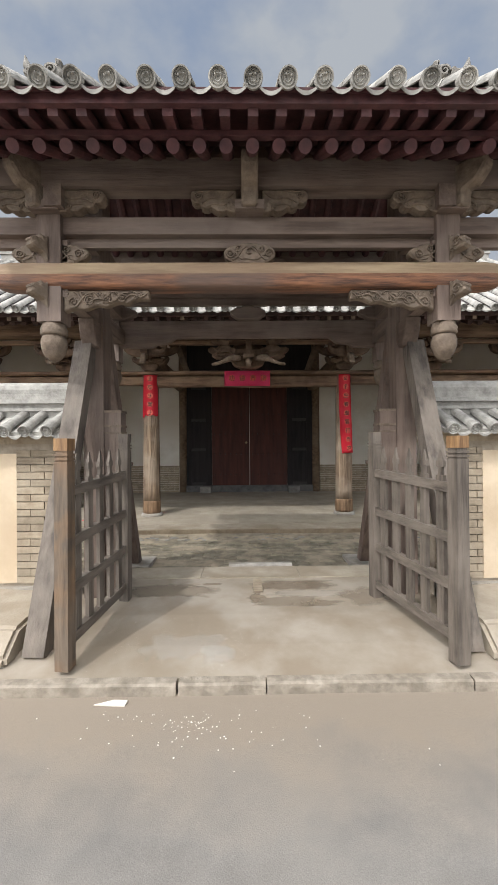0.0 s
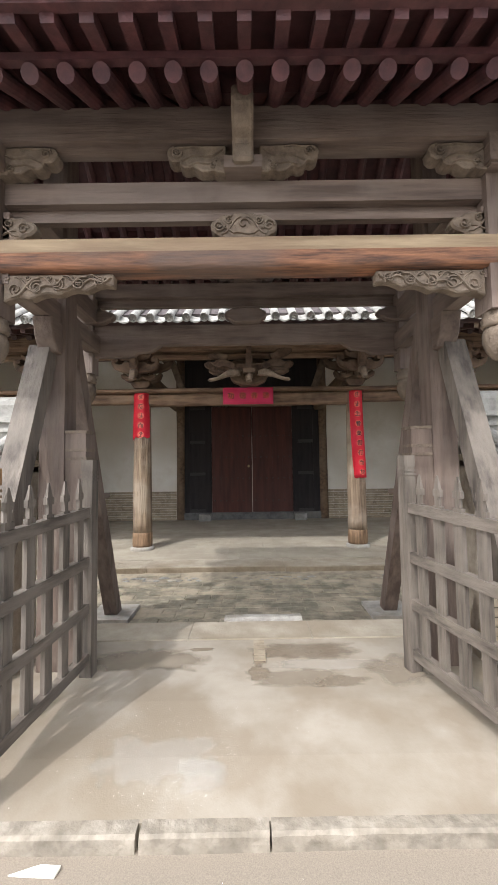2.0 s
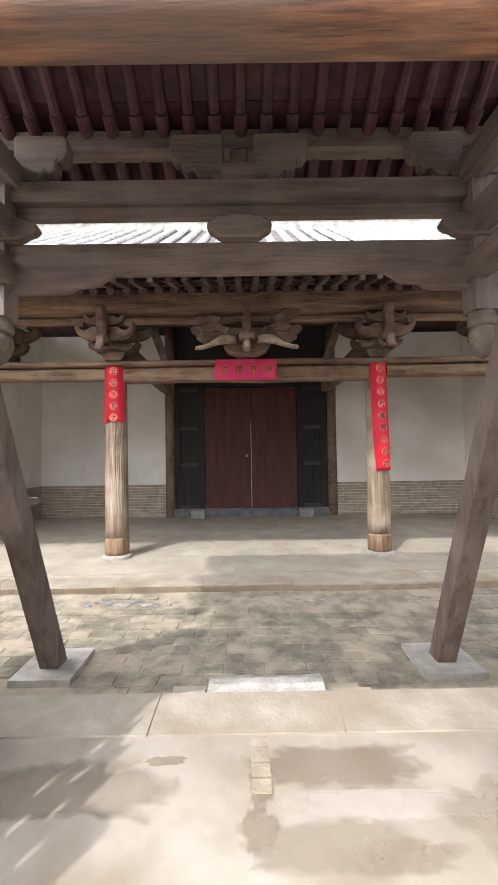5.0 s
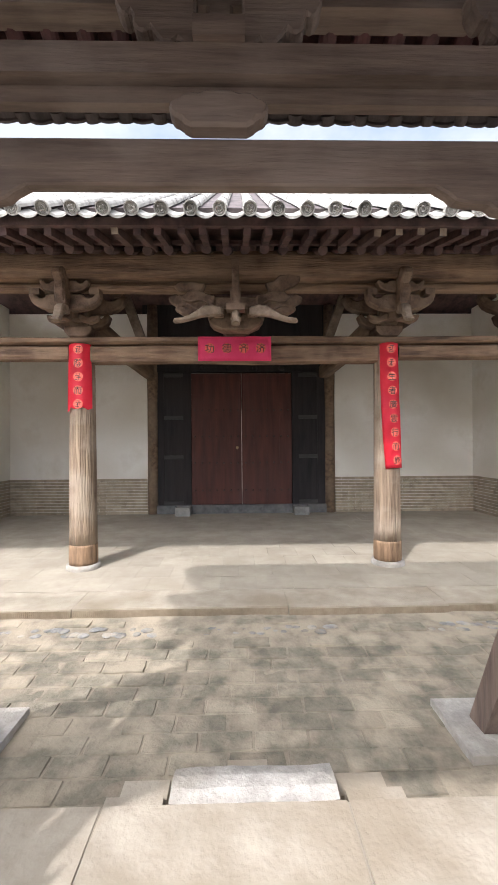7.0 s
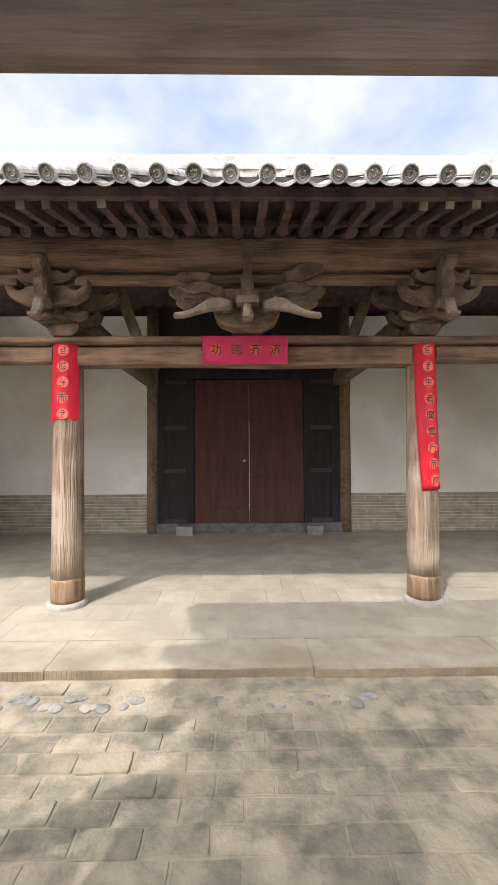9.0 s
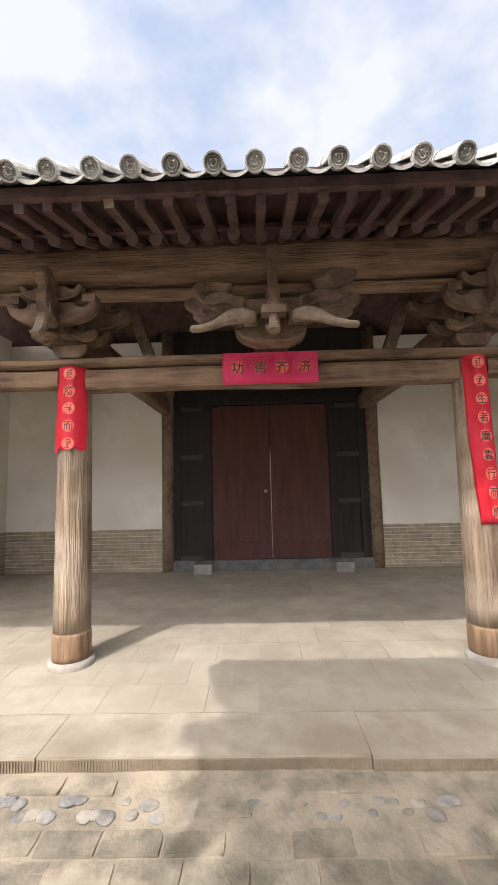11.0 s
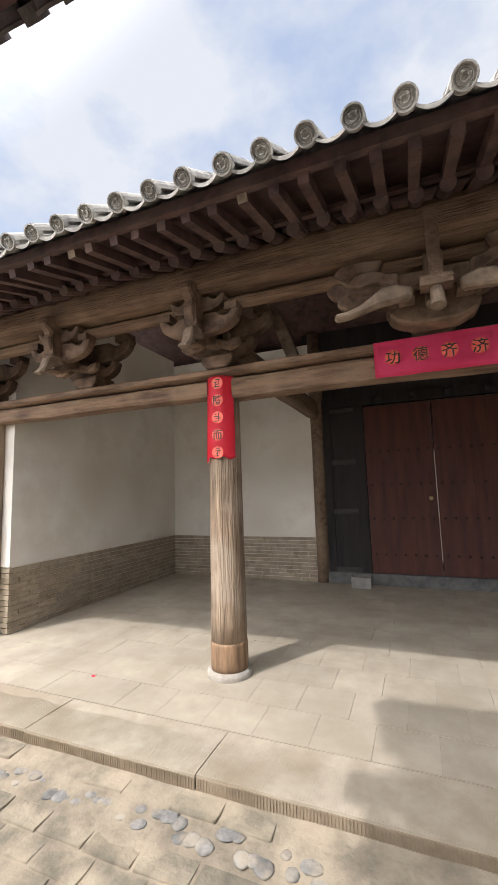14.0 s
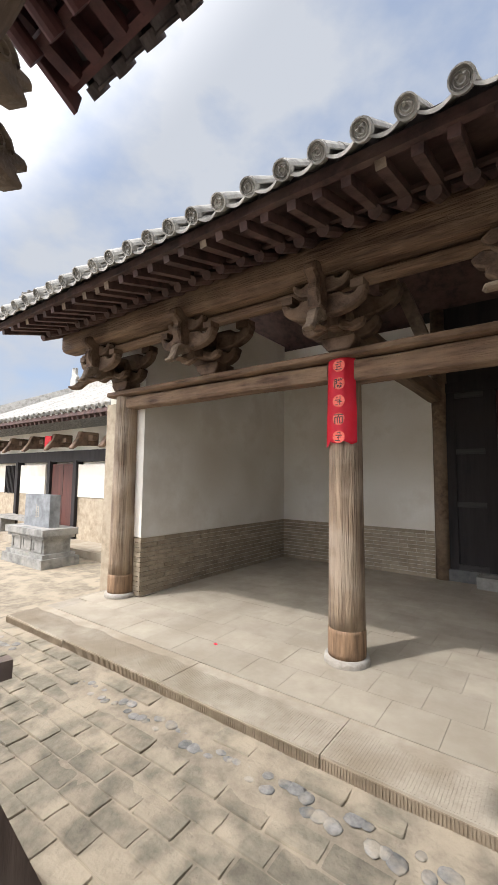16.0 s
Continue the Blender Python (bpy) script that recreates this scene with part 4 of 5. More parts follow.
patch("lime_splash", -0.18, 2.70, 0.12, 0.09, lime, "white powdery splash on the concrete ramp", 11.0)
drain = bmesh.new()
for k in range(4):
    add_box(drain, 0.075, 0.155, 3.62 + k * 0.085, 3.69 + k * 0.085, 0.15, 0.2165)
setting("drain_bricks", bevel(drain, 0.006), brick_grey, "row of dark bricks let into the concrete ramp")

# mounting stones beside the gate
for s, x in ((-1, -1.50), (1, 1.585)):
    bm = bmesh.new()
    pts = [(2.58, 0.10), (2.58, 0.17), (2.74, 0.30), (3.36, 0.33), (3.36, 0.10)]
    a = [bm.verts.new((x, y, z)) for y, z in pts]
    b = [bm.verts.new((x + s * 0.55, y + 0.05, z + 0.01)) for y, z in pts]
    bm.faces.new(a), bm.faces.new(b)
    for i in range(5):
        bm.faces.new((a[i], a[(i + 1) % 5], b[(i + 1) % 5], b[i]))
    bmesh.ops.recalc_face_normals(bm, faces=bm.faces)
    tagged(part("mounting_stone", bevel(bm, 0.025), edge_stone), "worn tan stone block with sloped front beside the gate", "stone block", "mounting stones")


# ---- hall ----
HALL_X = 0.13
COLS = (-4.64, -1.65, 1.79, 4.95)
COL_Y = 7.36


def hall_column(x, label, r=0.15, foot=True):
    c = thing("timber_column", label, "column", "porch columns", (x, COL_Y, 0))
    z0 = plat_z(COL_Y)
    n = 28
    bm = bmesh.new()
    rings = []
    for j in range(15):
        z = z0 + 0.05 + 0.22 + (2.80 - z0 - 0.27) * j / 14
        k = 1 - 0.12 * (j / 14)
        ring = []
        for i in range(n):
            a = 6.2832 * i / n
            q = r * k * (1 + 0.018 * noise.noise((math.cos(a) * 3 + x, math.sin(a) * 3, z * 0.5)) - 0.03 * max(0, noise.noise((math.cos(a) * 7 + x * 3, math.sin(a) * 7, z * 0.35)) - 0.2))
            ring.append(bm.verts.new((math.cos(a) * q, math.sin(a) * q, z)))
        rings.append(ring)
    bm.faces.new(rings[0]), bm.faces.new(rings[-1])
    for a, b in zip(rings, rings[1:]):
        for i in range(n):
            bm.faces.new((a[i], a[(i + 1) % n], b[(i + 1) % n], b[i]))
    part("shaft", bm, column_wood, c, "cracked weathered timber shaft", True)
    part("spliced_foot", lathe([(r * 1.01, 0), (r * 1.035, 0.05), (r * 1.03, 0.2), (r * 1.01, 0.228)], (0, 0, z0 + 0.045), 28), column_foot, c, "darker spliced-in foot", True)
    part("stone_base", lathe([(r * 1.22, -0.06), (r * 1.25, 0.02), (r * 1.2, 0.05), (r * 1.02, 0.052)], (0, 0, z0), 28), pale_stone, c, "round pale stone base", True)
    return c


hall_column(COLS[0], "weathered grey timber porch column beside the side wall", 0.155)
hall_column(COLS[1], "weathered timber porch column with a short red couplet")
hall_column(COLS[2], "weathered timber porch column with a long red couplet")
hall_column(COLS[3], "weathered grey timber porch column beside the side wall", 0.155)


def couplet(name, x, w, z0, z1, chars, label, torn, lean=0.0):
    """Red paper wrapped round a column front, with inked characters on printed medallions."""
    t = thing(name, label, "couplet", "", (x, COL_Y, 0))
    r = 0.158
    bm = bmesh.new()
    nx, nz = 12, 24
    rows = []
    for j in range(nz + 1):
        f = j / nz
        row = []
        for i in range(nx + 1):
            u = i / nx * 2 - 1
            low = z0 + torn * (0.5 + 0.5 * noise.noise((u * 2.2, 3.1, 0))) * (1 if i > 2 else 0.2)
            z = z1 + (low - z1) * f
            a = (u * w / 2 + lean * f * f) / r
            rr = r * (1 - 0.12 * (1 - f) * 0.9) + 0.004 + 0.006 * noise.noise((u * 2, z * 5, 1)) * f
            row.append(bm.verts.new((math.sin(a) * rr, -math.cos(a) * rr, z)))
        rows.append(row)
    for a, b in zip(rows, rows[1:]):
        for i in range(nx):
            bm.faces.new((a[i], a[i + 1], b[i + 1], b[i]))
    bmesh.ops.solidify(bm, geom=bm.faces, thickness=0.0015)
    part("paper", bm, red_paper, t, "", True)
    n = len(chars)
    for k, ch in enumerate(chars):
        f = (k + 0.62) / (n + 0.25)
        z = z1 + (z0 - z1) * f
        turn = (lean * f * f + 0.008) / r
        rr = r * (1 - 0.108 * (1 - f)) + 0.0085
        at = Matrix.Rotation(turn, 4, "Z") @ Matrix.Translation((0, -rr, z))
        part("medallion", lathe([(0.001, 0.0), (0.052, 0.0), (0.052, 0.0015), (0.001, 0.0015)], (0, 0, 0), 20), disc_paper, t).matrix_basis = at @ Matrix.Rotation(radians(90), 4, "X")
        if ch:
            character(ch, 0.088, t, at @ Matrix.Translation((0, -0.0045, 0)))
        else:
            strokes = bmesh.new()
            for q in range(4):
                j0 = 0.010 * noise.noise((k * 3.1, q * 1.7, z))
                add_box(strokes, -0.030 + 0.012 * (q % 2) + j0, 0.026 - 0.014 * ((q + k) % 3) + j0, -0.001, 0.0, -0.034 + q * 0.02 + j0 * 0.5, -0.027 + q * 0.02 + j0 * 0.5)
            add_box(strokes, -0.018 + 0.012 * (k % 3), -0.012 + 0.012 * (k % 3), -0.0012, -0.0002, -0.036, 0.010)
            add_box(strokes, 0.010 - 0.009 * (k % 2), 0.016 - 0.009 * (k % 2), -0.0012, -0.0002, -0.012, 0.038)
            part("ink_mark", strokes, ink, t).matrix_basis = at @ Matrix.Translation((0, -0.003, 0))
    return t


def character(ch, size, parent, m):
    cu = bpy.data.curves.new("character", "FONT")
    cu.body, cu.size, cu.extrude, cu.offset = ch, size, 0.0006, size * 0.006
    cu.materials.append(ink)
    ob = new("character", cu)
    ob.parent = parent
    ob.matrix_basis = m @ Matrix.Rotation(radians(90), 4, "X") @ Matrix.Translation((-size * 0.5, -size * 0.38, 0))
    return ob


couplet("red_couplet", COLS[1] + 0.002, 0.32, 1.98, 2.765, (None, "勝", None, "而", None), "short torn red paper couplet pasted on a column", 0.10)
couplet("red_couplet", COLS[2], 0.25, 1.335, 2.765, (None, None, "生", "者", "廣", "雲", "行", "而", "施"), "long red paper couplet hanging loose on a column", 0.02, 0.06)


def banner():
    t = thing("red_banner", "magenta paper banner with four inked characters on the beam", "banner", "", (0.066, 7.20, 2.664))
    bm = bmesh.new()
    nx, nz = 20, 6
    rows = [[bm.verts.new(((i / nx - 0.5) * 0.80, -0.02 - 0.006 * noise.noise((i * 0.5, j * 0.7, 2)), (0.5 - j / nz) * 0.268 + 0.004 * noise.noise((i * 0.3, j, 5)))) for i in range(nx + 1)] for j in range(nz + 1)]
    for a, b in zip(rows, rows[1:]):
        for i in range(nx):
            bm.faces.new((a[i], a[i + 1], b[i + 1], b[i]))
    bmesh.ops.solidify(bm, geom=bm.faces, thickness=0.0015)
    part("paper", bm, pink_paper, t, "", True)
    for k, ch in enumerate("功德齐济"):
        x = -0.27 + 0.185 * k
        part("medallion", lathe([(0.001, 0.0), (0.055, 0.0), (0.055, 0.0015), (0.001, 0.0015)], (0, 0, 0), 20), disc_paper, t).matrix_basis = Matrix.Translation((x, -0.028, 0.005)) @ Matrix.Rotation(radians(90), 4, "X")
        character(ch, 0.105, t, Matrix.Translation((x, -0.0325, 0.005)))


banner()


def crescent(half, h, foot=0.3):
    """A bracket arm: flat foot, underside swept up to hooked ends, notched seats on top."""
    side = [(half * foot, 0.0)]
    for i in range(1, 7):
        a = 1.5708 * i / 6
        side.append((half * (foot + (1 - foot) * math.sin(a)), h * 0.72 * (1 - math.cos(a))))
    side += [(half * 1.05, h * 0.86), (half * 1.02, h * 1.04), (half * 0.92, h * 1.08), (half * 0.85, h * 0.96), (half * 0.80, h * 0.80), (half * 0.70, h * 0.74), (half * 0.58, h * 0.80), (half * 0.50, h * 0.98), (half * 0.30, h)]
    return side + [(-x, z) for x, z in side[::-1]]


def trunk(reach, drop, rise):
    """A curled nose reaching forward: deep root, drooping neck, upturned tip (reach along x)."""
    return [(0, 0.0), (reach * 0.40, -0.01), (reach * 0.62, -drop * 0.45), (reach * 0.78, -drop), (reach * 0.96, -drop * 1.02), (reach * 1.02, -drop * 0.80), (reach * 0.90, -drop * 0.72), (reach * 0.80, -drop * 0.35), (reach * 0.70, rise * 0.45), (reach * 0.50, rise * 0.85), (0, rise)]


def bracket_set(x, central):
    """A stepped bracket cluster: seat block, hooked cross arms in two planes, nose and a carved upright in front."""
    b = thing("bracket_set", "large central bracket cluster with pale beaked arms" if central else "weathered timber bracket cluster with curled arms", "bracket", "porch brackets", (x, COL_Y, 2.815))
    fwd = Matrix.Rotation(radians(-90), 4, "Z")
    part("seat_block", slab([(-0.10, 0), (0.10, 0), (0.15, 0.06), (0.15, 0.12), (-0.15, 0.12), (-0.15, 0.06)], 0.28, None, 0.01), bracket_wood, b)

    def plate(nm, outline, depth, y, z, mat=bracket_wood, label="", turn=0.0, dx=0.0):
        part(nm, slab(outline, depth, Matrix.Translation((dx, y, z)) @ Matrix.Rotation(radians(turn), 4, "Z"), 0.014), mat, b, label)

    plate("lower_arm", crescent(0.31, 0.16), 0.12, 0.0, 0.10)
    plate("upper_arm", crescent(0.48, 0.20), 0.11, 0.0, 0.27)
    for sx in (-1, 1):
        part("bearing_block", box(sx * 0.40 - 0.07, sx * 0.40 + 0.07, -0.07, 0.07, 0.45, 0.53, 0.014), bracket_wood, b)
    o = slab(trunk(0.52, 0.10, 0.15), 0.11, Matrix.Translation((0, -0.05, 0.16)) @ fwd, 0.014)
    part("nose", o, pale_wood if central else bracket_wood, b)
    part("cross_nose", bar((0, 0.3, 0.36), (0, -0.58, 0.30), 0.11, 0.15, 0.014), bracket_wood, b)
    if central:
        plate("carved_base", [(-0.14, 0.0), (0.14, 0.0), (0.25, 0.05), (0.28, 0.11), (0.22, 0.14), (0.30, 0.19), (0.26, 0.25), (-0.26, 0.25), (-0.31, 0.20), (-0.22, 0.14), (-0.29, 0.10), (-0.24, 0.04)], 0.20, -0.30, 0.0)
        plate("cross_board", [(-0.30, 0.165), (0.30, 0.165), (0.28, 0.275), (-0.28, 0.275)], 0.06, -0.55, 0.0)
        wing = [(0.20, 0.10), (0.32, 0.115), (0.44, 0.10), (0.55, 0.115), (0.62, 0.16), (0.60, 0.20), (0.67, 0.235), (0.69, 0.29), (0.62, 0.325), (0.54, 0.30), (0.48, 0.345), (0.36, 0.345), (0.27, 0.30), (0.20, 0.28)]
        for sx in (-1, 1):
            plate("cloud_wing", [(sx * p, q) for p, q in wing], 0.08, -0.60, 0.0, bracket_wood, "", sx * 10)
            part("wing_vein", join(ribbon(sweep(sx * 0.24, 0.16, sx * 0.56, 0.27, 0.03), -0.645 + 0.02, 0.03, 0.03), ribbon(sweep(sx * 0.30, 0.14, sx * 0.52, 0.16, -0.015), -0.625, 0.03, 0.024)), bracket_wood, b)
            beak = [(0.14, 0.045), (0.24, 0.035), (0.34, 0.015), (0.44, -0.022), (0.53, -0.05), (0.61, -0.06), (0.62, -0.022), (0.54, -0.008), (0.46, 0.025), (0.39, 0.075), (0.32, 0.125), (0.24, 0.14), (0.14, 0.12)]
            plate("beaked_arm", [(sx * p, q) for p, q in beak], 0.075, -0.58, 0.03, pale_wood, "pale slanting beak-shaped arm", -sx * 14)
            part("stepped_block", box(sx * 0.17 - 0.05, sx * 0.17 + 0.05, -0.60, -0.46, 0.10, 0.17, 0.012), bracket_wood, b)
        plate("dragon_head", [(0.34, 0.33), (0.46, 0.34), (0.60, 0.41), (0.66, 0.45), (0.67, 0.53), (0.60, 0.56), (0.52, 0.52), (0.44, 0.50), (0.38, 0.44), (0.30, 0.42)], 0.07, -0.60, 0.0, bracket_wood, "", 10)
        plate("curled_tail", [(-0.34, 0.33), (-0.46, 0.36), (-0.58, 0.36), (-0.64, 0.41), (-0.58, 0.46), (-0.44, 0.45), (-0.30, 0.42)], 0.07, -0.57, 0.0, bracket_wood, "", -10)
        part("cross_block", box(-0.09, 0.09, -0.71, -0.60, 0.105, 0.165, 0.025), bracket_wood, b)
        part("front_strut", bar((0, -0.66, 0.10), (0, -0.62, 0.62), 0.075, 0.06, 0.01, (0, 1, 0)), bracket_wood, b)
        part("strut_tip", rod((0, -0.655, 0.12), (0, -0.70, -0.03), 0.034, 0.044, 12), pale_wood, b, "pale rounded tip")
    else:
        plate("front_arm", crescent(0.35, 0.17, 0.2), 0.10, -0.42, 0.18)
        plate("front_upper_arm", crescent(0.24, 0.12, 0.3), 0.09, -0.44, 0.36)
        for sx in (-1, 1):
            part("bearing_block", box(sx * 0.30 - 0.05, sx * 0.30 + 0.05, -0.48, -0.36, 0.34, 0.40, 0.014), bracket_wood, b)
            plate("side_curl", [(sx * p, q) for p, q in ((0.06, 0.14), (0.18, 0.10), (0.26, 0.13), (0.28, 0.20), (0.22, 0.19), (0.17, 0.17), (0.06, 0.22))], 0.08, -0.24, 0.0)
        o = slab(trunk(0.30, 0.13, 0.10), 0.09, Matrix.Translation((0, -0.40, 0.14)) @ fwd, 0.014)
        part("curled_trunk", o, pale_wood, b, "pale curled tip")
        head = slab([(0.0, 0.20), (0.10, 0.20), (0.16, 0.34), (0.13, 0.42), (0.21, 0.47), (0.20, 0.54), (0.12, 0.58), (0.04, 0.52), (0.0, 0.56)], 0.10, Matrix.Translation((0, -0.46, 0.0)) @ fwd, 0.018)
        part("carved_upright", head, bracket_wood, b)
    return b


for x, c in ((COLS[0], False), (-3.14, False), (COLS[1], False), (0.085, True), (COLS[2], False), (3.37, False), (COLS[3], False)):
    st = bracket_set(x, c)
    if abs(x) > 4:
        k = 1 if x > 0 else -1
        part("corner_beak", slab(trunk(0.62, 0.16, 0.12), 0.09, Matrix.Translation((k * 0.08, -0.08, 0.17)) @ Matrix.Rotation(radians(-45 if k > 0 else -135), 4, "Z"), 0.014), bracket_wood, st, "drooping corner beak")


def irregular_beam(x0, x1, y, z0, z1, dy, seed, n=24):
    """A hand-hewn beam along x with uneven edges."""
    bm = bmesh.new()
    rings = []
    k = 12
    for i in range(n + 1):
        x = x0 + (x1 - x0) * i / n
        c = (z0 + z1) / 2 + 0.012 * noise.noise((x * 0.8, seed, 0))
        h = (z1 - z0) / 2 * (1 + 0.06 * noise.noise((x * 1.3, seed, 3)))
        ring = []
        for j in range(k):
            a = 6.2832 * (j + 0.5) / k
            co, s = math.cos(a), math.sin(a)
            q = 1 + 0.03 * noise.noise((x * 2, j * 1.7, seed))
            ring.append(bm.verts.new((x, y + math.copysign(abs(co) ** 0.45, co) * dy * q, c + math.copysign(abs(s) ** 0.45, s) * h * q)))
        rings.append(ring)
    bm.faces.new(rings[0]), bm.faces.new(rings[-1])
    for a, b in zip(rings, rings[1:]):
        for j in range(k):
            bm.faces.new((a[j], a[(j + 1) % k], b[(j + 1) % k], b[j]))
    return bm


def hall_beams():
    h = thing("porch_beams", "hand-hewn brown timber beams across the porch front", "beam")
    for k, x in ((1, COLS[1]), (-1, COLS[2])):
        part("inner_prop", bar((x + k * 0.62, COL_Y + 0.35, 2.80), (x + k * 0.40, COL_Y + 0.30, 3.42), 0.10, 0.13, 0.012, (0, 1, 0)), pale_wood, h, "pale slanting prop")
    part("plate_beam", irregular_beam(-4.85, 5.15, COL_Y, 2.738, 2.812, 0.17, 1.0, 60), hall_x, h)
    for i, (a, b, zb) in enumerate(((COLS[0] + 0.1, COLS[1] - 0.12, 2.575), (COLS[1] + 0.12, COLS[2] - 0.12, 2.535), (COLS[2] + 0.12, COLS[3] - 0.1, 2.575))):
        part("tie_beam", irregular_beam(a, b, COL_Y, zb, 2.732, 0.10, 7.0 + i), hall_x, h)
    part("eave_purlin", irregular_beam(-5.3, 5.6, 6.93, 3.31, 3.58, 0.13, 20.0, 60), hall_x, h)
    part("purlin_under_board", irregular_beam(-5.1, 5.4, 7.02, 3.215, 3.295, 0.05, 24.0, 60), hall_x, h)
    part("inner_purlin", irregular_beam(-5.0, 5.3, 7.40, 3.42, 3.66, 0.12, 28.0, 60), hall_x, h)
    for x in COLS:
        part("tie_to_wall", irregular_beam(-1.85, 1.85, 0, -0.13, 0.13, 0.11, 30.0 + x), hall_y, h).matrix_basis = Matrix.Translation((x, 9.1, 3.05)) @ Matrix.Rotation(radians(90), 4, "Z")
    return h


hall_beams()


def hall_roof():
    roof = thing("hall_roof", "long grey clay tile roof with dark projecting rafters", "roof")
    x0, x1 = -5.364, 5.54
    EY, EZ, RY, RZ = 5.945, 3.49, 9.25, 5.66
    tiled_slope(roof, x0, x1, EY, EZ, RY, RZ, 0.232, 0.058, 0.30, 2, 1, 0.010)
    part("back_slope", bar(((x0 + x1) / 2, RY, RZ), ((x0 + x1) / 2, 12.5, 3.6), x1 - x0, 0.08, 0), roof_tile, roof)
    part("eave_board", bar((x0 - 0.05, 6.085, 3.448), (x1 + 0.05, 6.085, 3.448), 0.05, 0.07, 0.006), hall_rafter, roof)
    part("rafter_batten", box(x0, x1, 6.58, 6.62, 3.52, 3.55, 0.004), hall_rafter, roof)
    xm, wd = (x0 + x1) / 2, x1 - x0
    part("soffit", join(bar((xm, 6.07, 3.475), (xm, 6.95, 3.75), wd, 0.02, 0), bar((xm, 6.95, 3.75), (xm, RY, 5.30), wd, 0.02, 0), bar((xm, RY, 5.30), (xm, 12.5, 3.5), wd, 0.02, 0)), hall_rafter, roof)
    n = int((x1 - x0) / 0.183)
    fly = mesh_of("flying_rafter", bar((0, 0, 0), (0, 0.72, 0.19), 0.06, 0.07, 0.005), hall_rafter)
    fly_worn = mesh_of("flying_rafter", bar((0, 0, 0), (0, 0.72, 0.19), 0.06, 0.07, 0.005), hall_rafter)
    fly_worn.materials.append(pale_wood)
    for pl in fly_worn.polygons:
        if pl.center.y < 0.012:
            pl.material_index = 1
    rnd = mesh_of("round_rafter", rod((0, 0, 0), (0, 0.55, 0.26), 0.046, 0.048, 10), hall_rafter)
    for i in range(n + 1):
        x = x0 + 0.06 + i * 0.183
        piece("flying_rafter", fly_worn if random.random() < 0.35 else fly, roof, pose(x + random.uniform(-0.012, 0.012), 6.10 + random.uniform(-0.015, 0.01), 3.392 + random.uniform(-0.006, 0.006), 0, random.uniform(-4, 4), random.uniform(-1.5, 1.5)))
        piece("round_rafter", rnd, roof, pose(x + random.uniform(-0.015, 0.015), 6.56 + random.uniform(-0.03, 0.02), 3.455 + random.uniform(-0.006, 0.006), 0, 0, random.uniform(-2, 2)))
    ridge(roof, x0, x1, RY, RZ, 0.34, 0.2)
    for x in (x0 + 0.02, x1 - 0.02):
        b = slab([(6.05, 3.42), (6.05, 3.52), (RY, 5.5), (12.5, 3.6), (12.5, 3.45), (RY, 5.28)], 0.04, None, 0)
        b.transform(Matrix.Translation((x, 0, 0)) @ Matrix(((0, 1, 0, 0), (1, 0, 0, 0), (0, 0, 1, 0), (0, 0, 0, 1))))
        part("gable_board", b, hall_rafter, roof)
    beast(roof, x0 + 0.1, 6.35, 3.78, -1, 0.22)
    return roof


hall_roof()

# hall walls
WALL_Y = 10.80
wall_n = setting("wall_north", join(box(-5.1, -1.70, WALL_Y + 0.008, WALL_Y + 0.5, 0.2, 0.975), box(-5.1, -1.70, WALL_Y, WALL_Y + 0.5, 0.975, 4.2), box(1.99, 5.4, WALL_Y + 0.008, WALL_Y + 0.5, 0.2, 0.975), box(1.99, 5.4, WALL_Y, WALL_Y + 0.5, 0.975, 4.2)), plaster, "stained white plaster wall over a grey brick base")
wall_w = setting("wall_west", join(box(-5.08, -4.376, 7.46, WALL_Y, 0.2, 0.974), box(-5.10, -4.37, 7.43, WALL_Y, 0.975, 4.3)), plaster, "stained white plaster side wall over a brick base")
wall_e = setting("wall_east", join(box(4.766, 5.38, 7.46, WALL_Y, 0.2, 0.974), box(4.76, 5.40, 7.43, WALL_Y, 0.975, 4.3)), plaster, "stained white plaster side wall over a brick base")
setting("trim_west_front", box(-5.13, -4.80, 7.40, 7.50, 0.15, 2.70, 0.01), brick_grey, "brick edge of the side wall")
setting("wall_back", box(-6, 6, 12.4, 12.6, 0, 3.6), plaster, "plain rear wall closing the hall")


